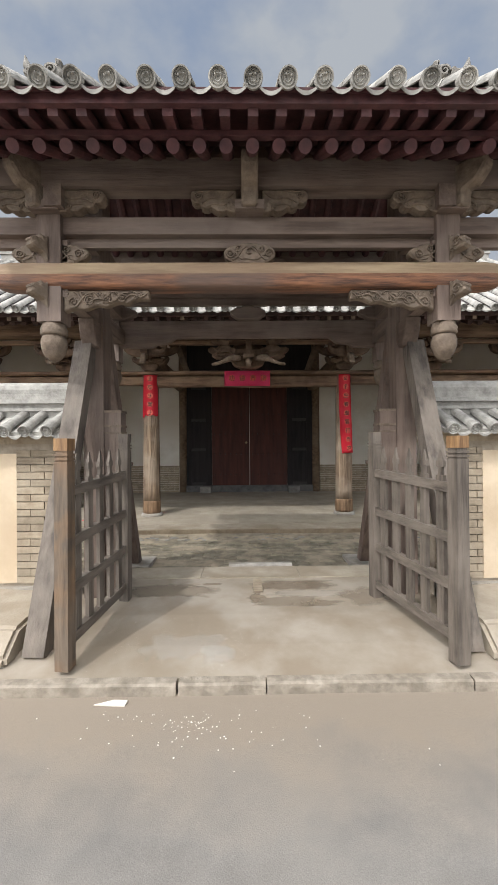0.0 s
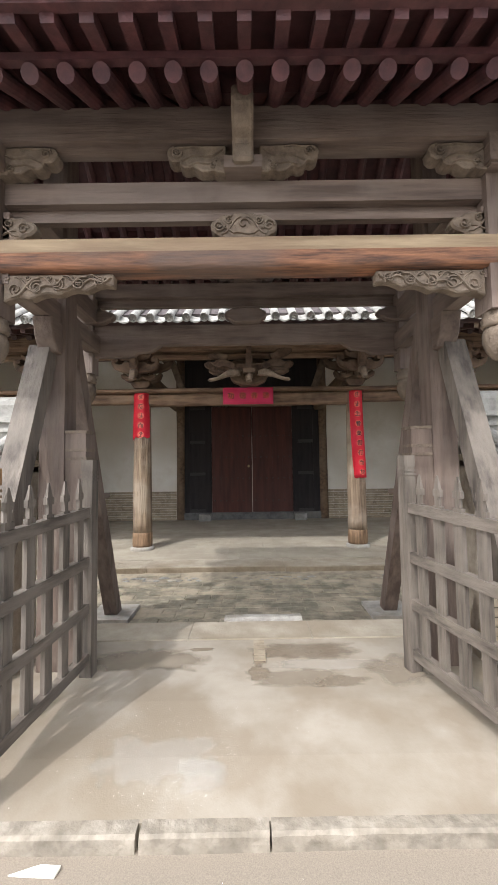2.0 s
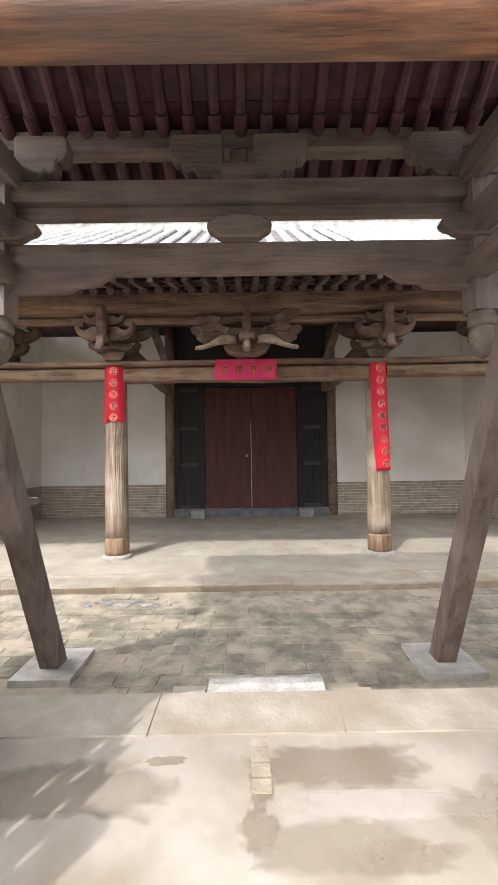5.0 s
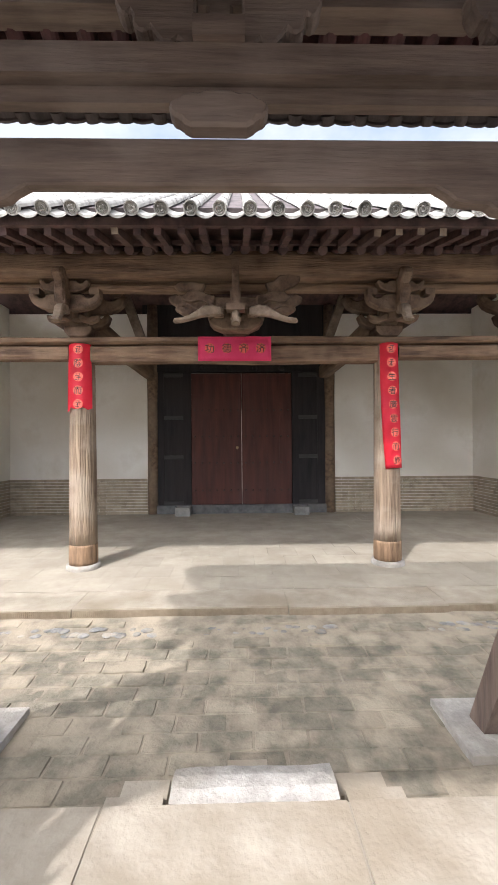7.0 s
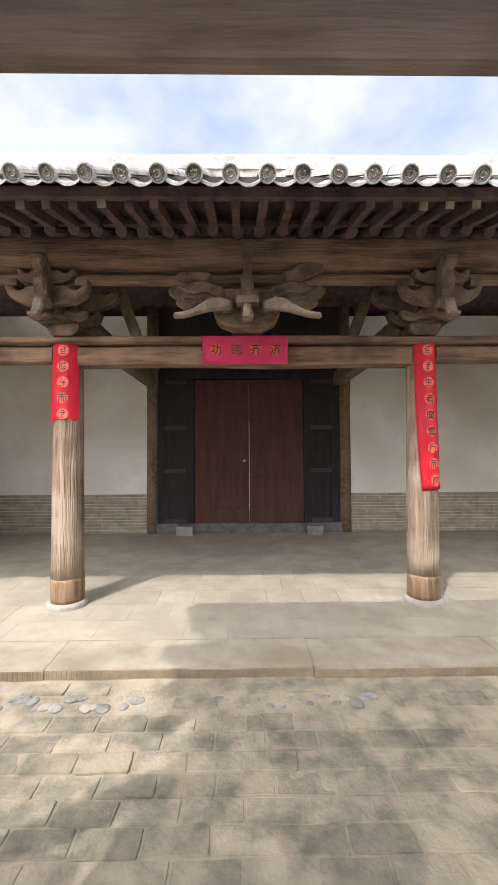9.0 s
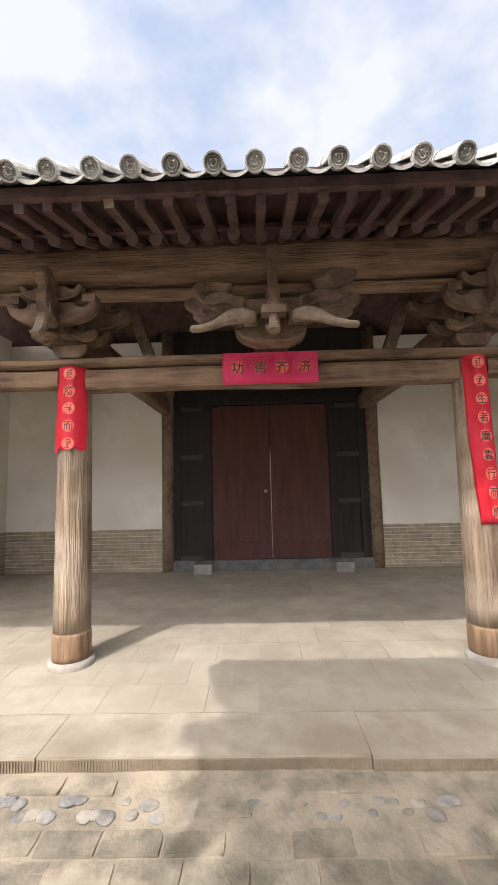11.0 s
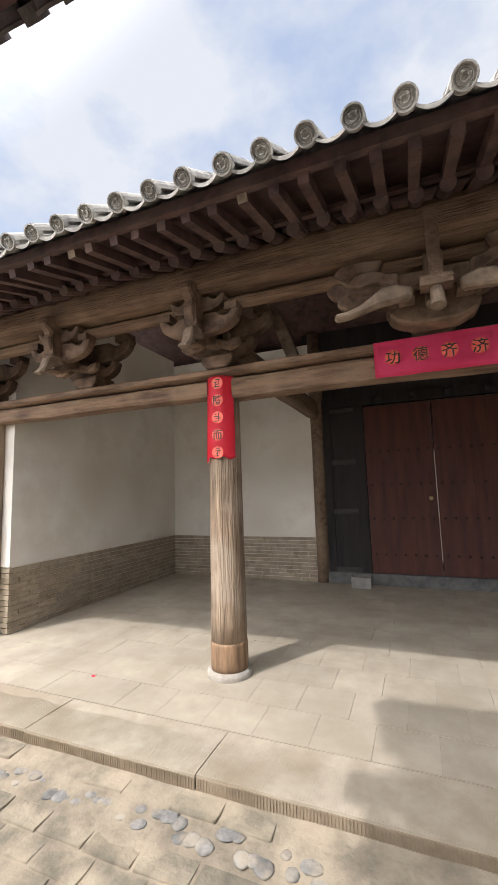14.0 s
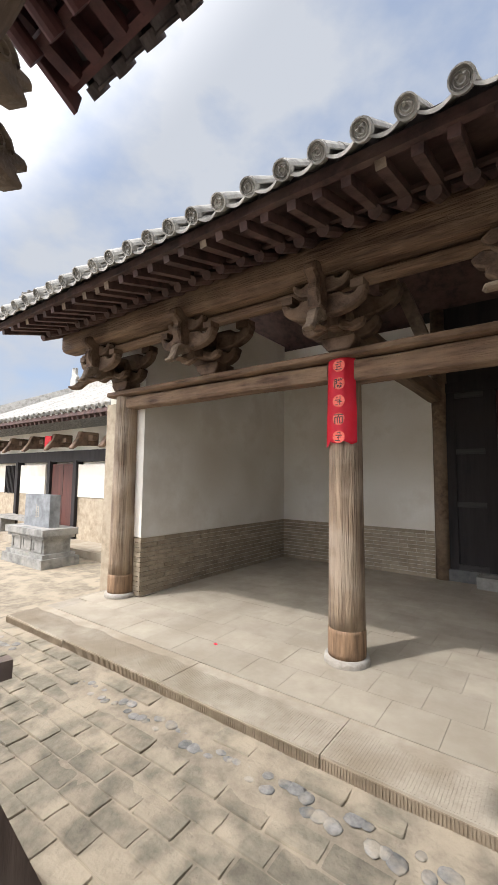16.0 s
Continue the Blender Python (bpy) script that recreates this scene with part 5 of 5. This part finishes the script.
def hall_door():
    d = thing("hall_door", "closed double red-brown plank door in a dark panelled frame", "door", "", (0.15, WALL_Y, 0.268))
    d["kind"] = "structure"
    d.name = "door_1"
    O = Vector((0.15, WALL_Y, 0.268))

    def put(nm, bm, mat, parent=d, label="", smooth=False):
        bm.transform(Matrix.Translation(-O))
        return part(nm, bm, mat, parent, label, smooth)
    for x0, x1, nm in ((-0.842, 0.143, "door_leaf"), (0.155, 1.14, "door_leaf")):
        leaf = put(nm, box(x0, x1, WALL_Y + 0.03, WALL_Y + 0.09, 0.44, 3.03), door_red)
        for k in range(4):
            xa = x0 + (x1 - x0) * k / 4
            put("plank", box(xa + 0.002, xa + (x1 - x0) / 4 - 0.002, WALL_Y + 0.018, WALL_Y + 0.031, 0.442, 3.028, 0.003), door_red, leaf)
        for z in (0.72, 1.26, 1.78, 2.30):
            for k in range(7):
                x = x0 + 0.07 + (x1 - x0 - 0.14) * k / 6
                put("stud", lathe([(0.020, 0), (0.019, 0.008), (0.010, 0.018), (0.001, 0.02)], (0, 0, 0), 8), iron, leaf).matrix_basis = Matrix.Translation(Vector((x, WALL_Y + 0.018, z)) - O) @ Matrix.Rotation(radians(90), 4, "X") @ Matrix.Translation(O)
    put("ring_pull", lathe([(0.028, 0), (0.03, 0.006), (0.012, 0.012), (0.012, 0.03), (0.001, 0.032)], (0, 0, 0), 12), brass, d, "small brass pull").matrix_basis = Matrix.Translation(Vector((0.06, WALL_Y + 0.016, 1.56)) - O) @ Matrix.Rotation(radians(90), 4, "X") @ Matrix.Translation(O)
    # bright strip stands in for light coming through the door gap
    put("lit_gap_strip", box(0.1445, 0.1535, WALL_Y + 0.022, WALL_Y + 0.04, 0.62, 2.28), debris_gap_light_mat, d, "pale strip painted as light in the gap between the leaves")
    for x0, x1 in ((-1.51, -0.848), (1.146, 1.80)):
        p = put("side_panel", box(x0, x1, WALL_Y + 0.03, WALL_Y + 0.08, 0.44, 3.05), door_dark)
        put("stile", box(x0, x0 + 0.13, WALL_Y + 0.0, WALL_Y + 0.03, 0.44, 3.05, 0.006), door_dark, p)
        put("stile", box(x1 - 0.15, x1, WALL_Y + 0.0, WALL_Y + 0.03, 0.44, 3.05, 0.006), door_dark, p)
        for z in (0.44, 1.34, 2.12, 2.96):
            put("cross_rail", box(x0 + 0.13, x1 - 0.15, WALL_Y - 0.004, WALL_Y + 0.03, z, z + 0.075, 0.006), door_rail, p)
    put("sill", box(-1.53, 1.82, WALL_Y - 0.03, WALL_Y + 0.10, 0.262, 0.436, 0.012), sill_paint, d, "dark grey painted sill")
    put("lintel", box(-1.55, 1.85, WALL_Y - 0.02, WALL_Y + 0.12, 3.05, 3.20, 0.01), door_dark)
    put("head_panel", box(-1.80, 2.085, WALL_Y + 0.06, WALL_Y + 0.12, 3.20, 4.70), door_dark)
    for x in (-0.62, -0.1, 0.42, 0.94):
        put("lintel_peg", lathe([(0.055, 0), (0.05, 0.03), (0.03, 0.05), (0.001, 0.055)], (0, 0, 0), 10), door_dark).matrix_basis = Matrix.Translation(Vector((x, WALL_Y - 0.02, 3.12)) - O) @ Matrix.Rotation(radians(90), 4, "X") @ Matrix.Translation(O)
    for x in (-0.985, 1.285):
        put("pivot_stone", box(x - 0.14, x + 0.14, WALL_Y - 0.30, WALL_Y + 0.02, 0.255, 0.425, 0.02), grey_stone, d, "grey stone pivot block")
    for x in (-1.60, 1.895):
        bm = lathe([(0.105, 0), (0.103, 1.0), (0.10, 2.2), (0.115, 2.9), (0.10, 4.1)], (x, WALL_Y + 0.03, 0.27), 18)
        put("round_jamb", bm, hall_y, d, "rough round timber jamb", True)
    return d


hall_door()


# ---- side hall and stele in the side yard ----
def side_hall():
    SY = 9.6
    h = thing("side_hall", "low grey-roofed side hall with white panels and brick base", "building")
    part("plinth", box(-22, -5.6, SY - 0.75, SY + 5.0, 0.05, 0.24, 0.02), edge_stone, h)
    part("brick_base", box(-21, -7.0, SY, SY + 0.3, 0.24, 1.22), brick_grey, h)
    part("upper_wall", box(-21, -7.0, SY + 0.10, SY + 0.3, 1.22, 2.9), plaster, h)
    part("beam", box(-21, -6.6, SY - 0.06, SY + 0.12, 2.07, 2.34, 0.01), door_dark, h)
    for x0, x1 in ((-9.45, -8.13), (-12.28, -10.93)):
        part("white_panel", box(x0, x1, SY - 0.02, SY + 0.12, 1.23, 2.0, 0.01), plaster, h, "bright white wall panel")
    dr = part("door", box(-10.55, -9.5, SY - 0.03, SY + 0.06, 0.25, 2.02, 0.01), door_red, h, "red-brown double door")
    part("leaf_gap", box(-10.04, -10.02, SY - 0.036, SY - 0.02, 0.27, 2.0), iron, dr)
    for x in (-10.66, -9.46, -8.0, -12.4):
        part("post", box(x - 0.07, x + 0.07, SY - 0.08, SY + 0.1, 0.24, 2.1, 0.01), door_dark, h)
    win = part("window", box(-13.3, -12.5, SY + 0.02, SY + 0.1, 1.2, 2.0), iron, h, "dark barred window")
    for k in range(9):
        part("window_bar", box(-13.25 + k * 0.085, -13.22 + k * 0.085, SY - 0.01, SY + 0.02, 1.2, 2.0), door_dark, win)
    ev_y, ev_z, r_y, r_z = SY - 0.95, 3.06, SY + 2.6, 4.75
    for x in (-7.6, -8.7, -9.8, -10.9, -12.0, -13.1):
        b = slab([(0, 0), (0.12, 0), (0.5, -0.03), (0.62, -0.12), (0.66, -0.08), (0.5, 0.14), (0.45, 0.3), (0, 0.3)], 0.14, None, 0.015)
        b.transform(Matrix.Translation((x, SY, 2.42)) @ Matrix.Rotation(radians(-90), 4, "Z"))
        part("bracket", join(b, box(x - 0.26, x + 0.26, SY - 0.28, SY - 0.16, 2.52, 2.64, 0.02)), bracket_wood, h)
    x0, x1 = -19.0, -6.4
    part("eave_board", bar((x0, ev_y + 0.05, ev_z - 0.05), (x1, ev_y + 0.05, ev_z - 0.05), 0.06, 0.09, 0), hall_rafter, h)
    raf = mesh_of("rafter", bar((0, 0, 0), (0, 1.0, 0.35), 0.07, 0.08, 0), hall_rafter)
    for i in range(50):
        piece("rafter", raf, h, Matrix.Translation((x1 - 0.1 - 0.2 * i, ev_y + 0.08, ev_z - 0.13)))
    # slope with a hipped far end
    bm = bmesh.new()
    v = [bm.verts.new(p) for p in ((x0, ev_y, ev_z), (x1, ev_y, ev_z), (x1, r_y, r_z), (-14.2, r_y, r_z), (x1, 2 * r_y - ev_y, ev_z), (x0, 2 * r_y - ev_y, ev_z))]
    for f in ((0, 1, 2, 3), (3, 2, 4, 5), (0, 3, 5)):
        bm.faces.new([v[i] for i in f])
    bmesh.ops.solidify(bm, geom=bm.faces, thickness=0.08)
    roof = part("roof", bm, old_clay, h, "grey tiled roof")
    tube = tube_mesh("cover_tile", 0.055, 1.0, roof_tile)
    disc = disc_mesh("tile_end", 0.062, roof_tile)
    ang = math.atan2(r_z - ev_z, r_y - ev_y)
    ln = math.hypot(r_z - ev_z, r_y - ev_y)
    for i in range(32):
        x = x1 - 0.1 - 0.23 * i
        m = Matrix.Translation((x, ev_y, ev_z + 0.03)) @ Matrix.Rotation(ang, 4, "X")
        piece("tile_end", disc, roof, m)
        piece("cover_tile", tube, roof, m @ Matrix.Diagonal((1, ln, 1, 1)))
    part("ridge_cap", box(-14.3, x1, r_y - 0.1, r_y + 0.1, r_z - 0.05, r_z + 0.28, 0.03), roof_tile, roof)
    part("hip_ridge", bar((-14.2, r_y, r_z + 0.08), (x0, ev_y, ev_z + 0.12), 0.18, 0.26, 0.02), roof_tile, roof)
    bm = slab([(-0.16, 0), (0.18, 0), (0.14, 0.25), (0.24, 0.38), (0.10, 0.5), (0.12, 0.75), (-0.02, 0.62), (-0.1, 0.78), (-0.14, 0.4), (-0.24, 0.3)], 0.12, Matrix.Translation((-14.25, r_y, r_z + 0.2)), 0.02)
    part("ridge_ornament", bm, roof_tile, roof)
    tagged(part("red_lantern_cloth", slab([(-0.14, 0), (0.14, 0.02), (0.16, 0.24), (-0.12, 0.26)], 0.03, Matrix.Translation((-9.95, SY - 0.5, 2.42)), 0.006), red_cloth, h), "red cloth tied below the eave")
    return h


side_hall()


def stele():
    s = thing("stone_stele", "grey inscribed stone tablet on a carved moulded pedestal", "stele", "", (-8.2, 8.15, 0.08))
    for nm, hx, hy, z0, z1, w in (("plinth", 0.76, 0.36, 0.0, 0.17, 0.012), ("lower_moulding", 0.70, 0.31, 0.17, 0.24, 0.02), ("waist", 0.62, 0.25, 0.24, 0.50, 0.008), ("upper_moulding", 0.68, 0.30, 0.50, 0.56, 0.02), ("cap", 0.72, 0.34, 0.56, 0.68, 0.012)):
        part(nm, box(-hx, hx, -hy, hy, z0, z1, w), grey_stone, s)
    for k in (-0.40, 0.0, 0.40):
        part("recessed_panel_frame", join(box(k - 0.17, k + 0.17, -0.262, -0.25, 0.46, 0.49), box(k - 0.17, k + 0.17, -0.262, -0.25, 0.26, 0.29), box(k - 0.17, k - 0.13, -0.264, -0.25, 0.26, 0.49), box(k + 0.13, k + 0.17, -0.264, -0.25, 0.26, 0.49)), grey_stone, s)
    tab = part("tablet", box(-0.47, 0.47, -0.10, 0.10, 0.68, 1.28, 0.02), slate_stone, s, "blue-grey slate tablet")
    marks = bmesh.new()
    for k in range(5):
        add_box(marks, -0.06 + 0.01 * k, 0.1 - 0.012 * k, -0.104, -0.099, 0.86 + 0.045 * k, 0.875 + 0.045 * k)
    add_box(marks, -0.02, 0.0, -0.1045, -0.0995, 0.84, 1.1)
    add_box(marks, 0.06, 0.075, -0.1045, -0.0995, 0.86, 1.06)
    part("inscription", marks, pale_stone, tab, "worn pale inscription")
    bench = join(box(-12.3, -10.1, 9.0, 9.4, 0.60, 0.68, 0.01), box(-12.1, -12.0, 9.02, 9.38, 0.05, 0.6), box(-10.4, -10.3, 9.02, 9.38, 0.05, 0.6))
    return bench


tagged(part("stone_bench", stele(), grey_stone), "long dark stone bench by the side hall", "bench")

# ---- loose stones, debris ----
step = bmesh.new()
nx = 14
rows = []
for i in range(nx + 1):
    x = -0.17 + 0.67 * i / nx
    rows.append([step.verts.new((x + 0.008 * noise.noise((i, j, 1)), y + 0.012 * noise.noise((x * 9, j, 2)), z + 0.010 * noise.noise((x * 8, j * 2, 7)))) for j, (y, z) in enumerate(((4.305, 0.06), (4.305, 0.225), (4.36, 0.24), (4.43, 0.235), (4.50, 0.215), (4.51, 0.06)))])
for a, b in zip(rows, rows[1:]):
    for j in range(5):
        step.faces.new((a[j], b[j], b[j + 1], a[j + 1]))
step.faces.new(rows[0]), step.faces.new(rows[-1])
tagged(part("stone_step", step, pale_stone), "rough pale stone block used as a step", "step")
for x0, x1, y1, z in ((-0.44, -0.205, 4.40, 0.178), (0.545, 0.785, 4.42, 0.176), (0.05, 0.23, 4.60, 0.165), (-0.40, -0.20, 4.53, 0.138), (0.53, 0.74, 4.55, 0.134)):
    tagged(part("side_stone", box(x0, x1, 4.306 if y1 < 4.5 else (4.515 if z > 0.15 else 4.43), y1, 0.06, z, 0.015), edge_stone), "small tan stone beside the step", "stone", "stones beside the step")
tagged(part("wood_scrap", slab([(-0.09, 0), (0.09, -0.01), (0.10, 0.03), (0.02, 0.035)], 0.012, Matrix.Translation((-0.78, 2.36, 0.02)) @ Matrix.Rotation(radians(-80), 4, "X"), 0.002), debris_gap_light_mat), "pale splintered wood scrap lying by the kerb", "scrap")

tagged(part("red_scrap", slab([(-0.018, 0), (0.015, -0.006), (0.02, 0.014), (-0.008, 0.02)], 0.006, Matrix.Translation((-2.72, 6.95, plat_z(6.95) + 0.004)) @ Matrix.Rotation(radians(-85), 4, "X"), 0.001), red_paper), "tiny red paper scrap lying on the porch tiles", "scrap")
rng = random.Random(5)
bm = bmesh.new()
for cx, cy, sx, sy, n in ((-0.35, 2.34, 0.30, 0.06, 55), (-0.30, 2.20, 0.10, 0.07, 60), (-0.1, 2.1, 0.6, 0.16, 45), (-0.38, 2.82, 0.20, 0.11, 420), (-0.3, 3.0, 0.25, 0.12, 120), (-0.25, 2.68, 0.12, 0.06, 160)):
    for i in range(n):
        x, y = rng.gauss(cx, sx), rng.gauss(cy, sy)
        if 2.38 < y < 2.52 or y > 3.5:
            continue
        z = 0.010 if y < 2.4 else apron_z(y)
        r = rng.uniform(0.002, 0.0065) * (0.6 if y > 2.4 else 1)
        a = rng.uniform(0, 6.28)
        vs = [bm.verts.new((x + math.cos(a + q * 1.57) * r * rng.uniform(0.5, 1.3), y + math.sin(a + q * 1.57) * r, z - 0.001)) for q in range(4)]
        t = bm.verts.new((x, y, z + r * 0.6))
        for q in range(4):
            bm.faces.new((vs[q], vs[(q + 1) % 4], t))
tagged(part("scattered_debris", bm, debris_gap_light_mat), "scattered white crumbs of firecracker debris on the ground", "debris", "", "stuff")

# ---- pieces of the paving and brickwork ----
floor_n = tagged(thing("porch_floor", "square pale floor tiles laid on the porch", "floor"), "", "", "", "structure")
ts = 0.36
tile = mesh_of("floor_tile", box(0.0012, ts - 0.0012, 0.0012, ts - 0.0012, -0.02, 0.0, 0.0015), floor_tile)
for j in range(12):
    y = 6.63 + j * ts
    z0, z1 = plat_z(y), plat_z(y + ts)
    off = 0 if j % 2 else ts / 2
    for i in range(28):
        x = -4.95 + off + i * ts
        if x + ts > 5.2 or y + ts > 11.2:
            continue
        piece("floor_tile", tile, floor_n, Matrix.Translation((x, y, z0 + random.uniform(-0.001, 0.001))) @ Matrix.Rotation(math.atan2(z1 - z0, ts), 4, "X"))

edge = tagged(thing("platform_edge", "chisel-dressed tan edge stones along the porch platform", "kerb"), "", "", "", "structure")
xs = [-5.03, -3.9, -2.6, -1.32, 0.52, 1.9, 3.2, 4.3, 5.25]
for i, (a, b) in enumerate(zip(xs, xs[1:])):
    dz = (-0.006, 0.004, 0.0, 0.004, -0.008, 0.002, 0.0, 0.003)[i]
    bm = bmesh.new()
    add_box(bm, a + 0.003, b - 0.003, 6.205 + dz, 6.625, 0.03, 0.235 + 0.5 * dz)
    bevel(bm, 0.010)
    st = part("edge_stone", bm, edge_stone, edge)
    grooves = bmesh.new()
    face = box(a + 0.006, b - 0.006, 6.2015 + dz, 6.215 + dz, 0.06, 0.222 + 0.5 * dz)
    k = int((b - a) / 0.017)
    for q in range(k):
        x = a + 0.01 + q * 0.017
        add_box(grooves, x, x + 0.008, 6.218 + dz, 6.52 + 0.05 * noise.noise((x * 3, 0, 0)), 0.229 + 0.5 * dz, 0.2368 + 0.5 * dz)
        add_box(face, x, x + 0.008, 6.197 + dz, 6.204 + dz, 0.15, 0.220 + 0.5 * dz)
    part("chisel_ridges", grooves, edge_stone, st)["kind"] = "stuff"
    part("stained_face", face, muddy_stone, st, "mud-stained chiselled face")

yard = tagged(thing("courtyard_paving", "worn grey brick paving with sandy joints", "paving"), "", "", "", "structure")
bw, bd = 0.285, 0.142


def worn_brick(q):
    r = random.Random(q)
    bm = bmesh.new()
    top = []
    n = 14
    for k in range(n):
        a = 6.2832 * k / n
        c, sn = math.cos(a), math.sin(a)
        x = math.copysign(abs(c) ** 0.09, c) * (bw / 2 - 0.002 - r.uniform(0, 0.007))
        y = math.copysign(abs(sn) ** 0.09, sn) * (bd / 2 - 0.0015 - r.uniform(0, 0.005))
        top.append((x, y))
    lo = [bm.verts.new((x + bw / 2, y + bd / 2, -0.03)) for x, y in top]
    mid = [bm.verts.new((x + bw / 2, y + bd / 2, -0.004 - r.uniform(0, 0.004))) for x, y in top]
    hi = [bm.verts.new((x * 0.975 + bw / 2, y * 0.955 + bd / 2, r.uniform(-0.0015, 0.0015))) for x, y in top]
    bm.faces.new(hi)
    for a, b in ((lo, mid), (mid, hi)):
        for k in range(n):
            bm.faces.new((a[k], a[(k + 1) % n], b[(k + 1) % n], b[k]))
    return mesh_of("paving_brick", bm, yard_brick)


bme = [worn_brick(q) for q in range(9)]
far = bmesh.new()
for j in range(13):
    y = 4.315 + j * bd if j < 11 else (5.915, 6.052)[j - 11]
    off = (j % 2) * bw / 2 + random.uniform(-0.02, 0.02)
    for i in range(42):
        x = -5.1 + off + i * bw
        if -0.45 < x + bw / 2 < 0.78 and y < 4.46 or (abs(x + bw / 2 + 1.28) < 0.3 or abs(x + bw / 2 - 1.4) < 0.3) and 4.4 < y + 0.07 < 4.9:
            continue
        if random.random() < 0.05 or j == 11 and noise.noise((x * 1.1, 0.3, 0)) > -0.25 or j == 12 and random.random() < 0.35:
            continue
        m = pose(x, y, yard_z(y + bd / 2) + 0.002 + random.uniform(-0.0025, 0.002), 0.6 + random.uniform(-0.8, 0.8), random.uniform(-0.5, 0.5), random.uniform(-1.2, 1.2))
        if -3.6 < x < 3.0:
            piece("paving_brick", random.choice(bme), yard, m)
        else:
            t = bmesh.new()
            t.from_mesh(bme[0])
            t.transform(m)
            far = join(far, t)
part("outer_paving_bricks", far, yard_brick, yard)["kind"] = "stuff"


def cobble_mesh(q):
    r = random.Random(40 + q)
    bm = bmesh.new()
    bmesh.ops.create_icosphere(bm, subdivisions=2, radius=1.0)
    sx, sy = r.uniform(0.9, 1.35), r.uniform(0.75, 1.0)
    for v in bm.verts:
        k = 1 + 0.22 * noise.noise(v.co * 1.3 + Vector((q * 3.0, 0, 0)))
        v.co = Vector((v.co.x * sx * k, v.co.y * sy * k, v.co.z * 0.11))
    return mesh_of("cobble", bm, cobble_mat, True)


stones = [cobble_mesh(q) for q in range(6)]
for i in range(170):
    x = -4.9 + i * 0.06 + random.uniform(-0.015, 0.015)
    if noise.noise((x * 1.1, 0.3, 0)) < -0.2:
        continue
    y = 5.985 + random.choice((-0.035, 0.035)) + random.uniform(-0.015, 0.015)
    piece("cobble", random.choice(stones), yard, pose(x, y, yard_z(y) - 0.004, 0, 0, random.uniform(0, 180)) @ Matrix.Scale(random.uniform(0.028, 0.055), 4))


def brick_panel(wall, a, b, z0, z1, place, bl=0.27, bh=0.0585):
    """Bricks in running bond on a wall face; place maps (along, up) to a pose."""
    full = mesh_of("brick", box(0, bl - 0.006, 0, 0.034, 0, bh - 0.007, 0.003), brick_grey)
    half = mesh_of("half_brick", box(0, bl / 2 - 0.006, 0, 0.034, 0, bh - 0.007, 0.003), brick_grey)
    n = int(round((z1 - z0) / bh))
    for j in range(n):
        s = a
        first = j % 2
        while s < b - 0.03:
            if first or s + bl > b + 0.005:
                piece("brick", half, wall, place(s, z0 + j * bh))
                s += bl / 2
                first = 0
            else:
                piece("brick", full, wall, place(s, z0 + j * bh))
                s += bl


brick_panel(wall_n, -4.40, -1.70, 0.268, 0.975, lambda s, z: Matrix.Translation((s, WALL_Y - 0.002 + random.uniform(-0.002, 0.002), z)))
brick_panel(wall_n, 1.99, 4.76, 0.268, 0.975, lambda s, z: Matrix.Translation((s, WALL_Y - 0.002 + random.uniform(-0.002, 0.002), z)))
brick_panel(wall_w, 0.0, 3.37, 0.268, 0.975, lambda s, z: pose(-4.368 + random.uniform(-0.002, 0.002), 7.43 + s, z, 0, 0, 90))
brick_panel(wall_w, 0.0, 0.13, 0.268, 0.975, lambda s, z: pose(-4.50 + s, 7.428, z, 0, 0, 0))
brick_panel(wall_e, 0.0, 3.37, 0.268, 0.975, lambda s, z: pose(4.758 + random.uniform(-0.002, 0.002), 10.8 - s, z, 0, 0, -90))
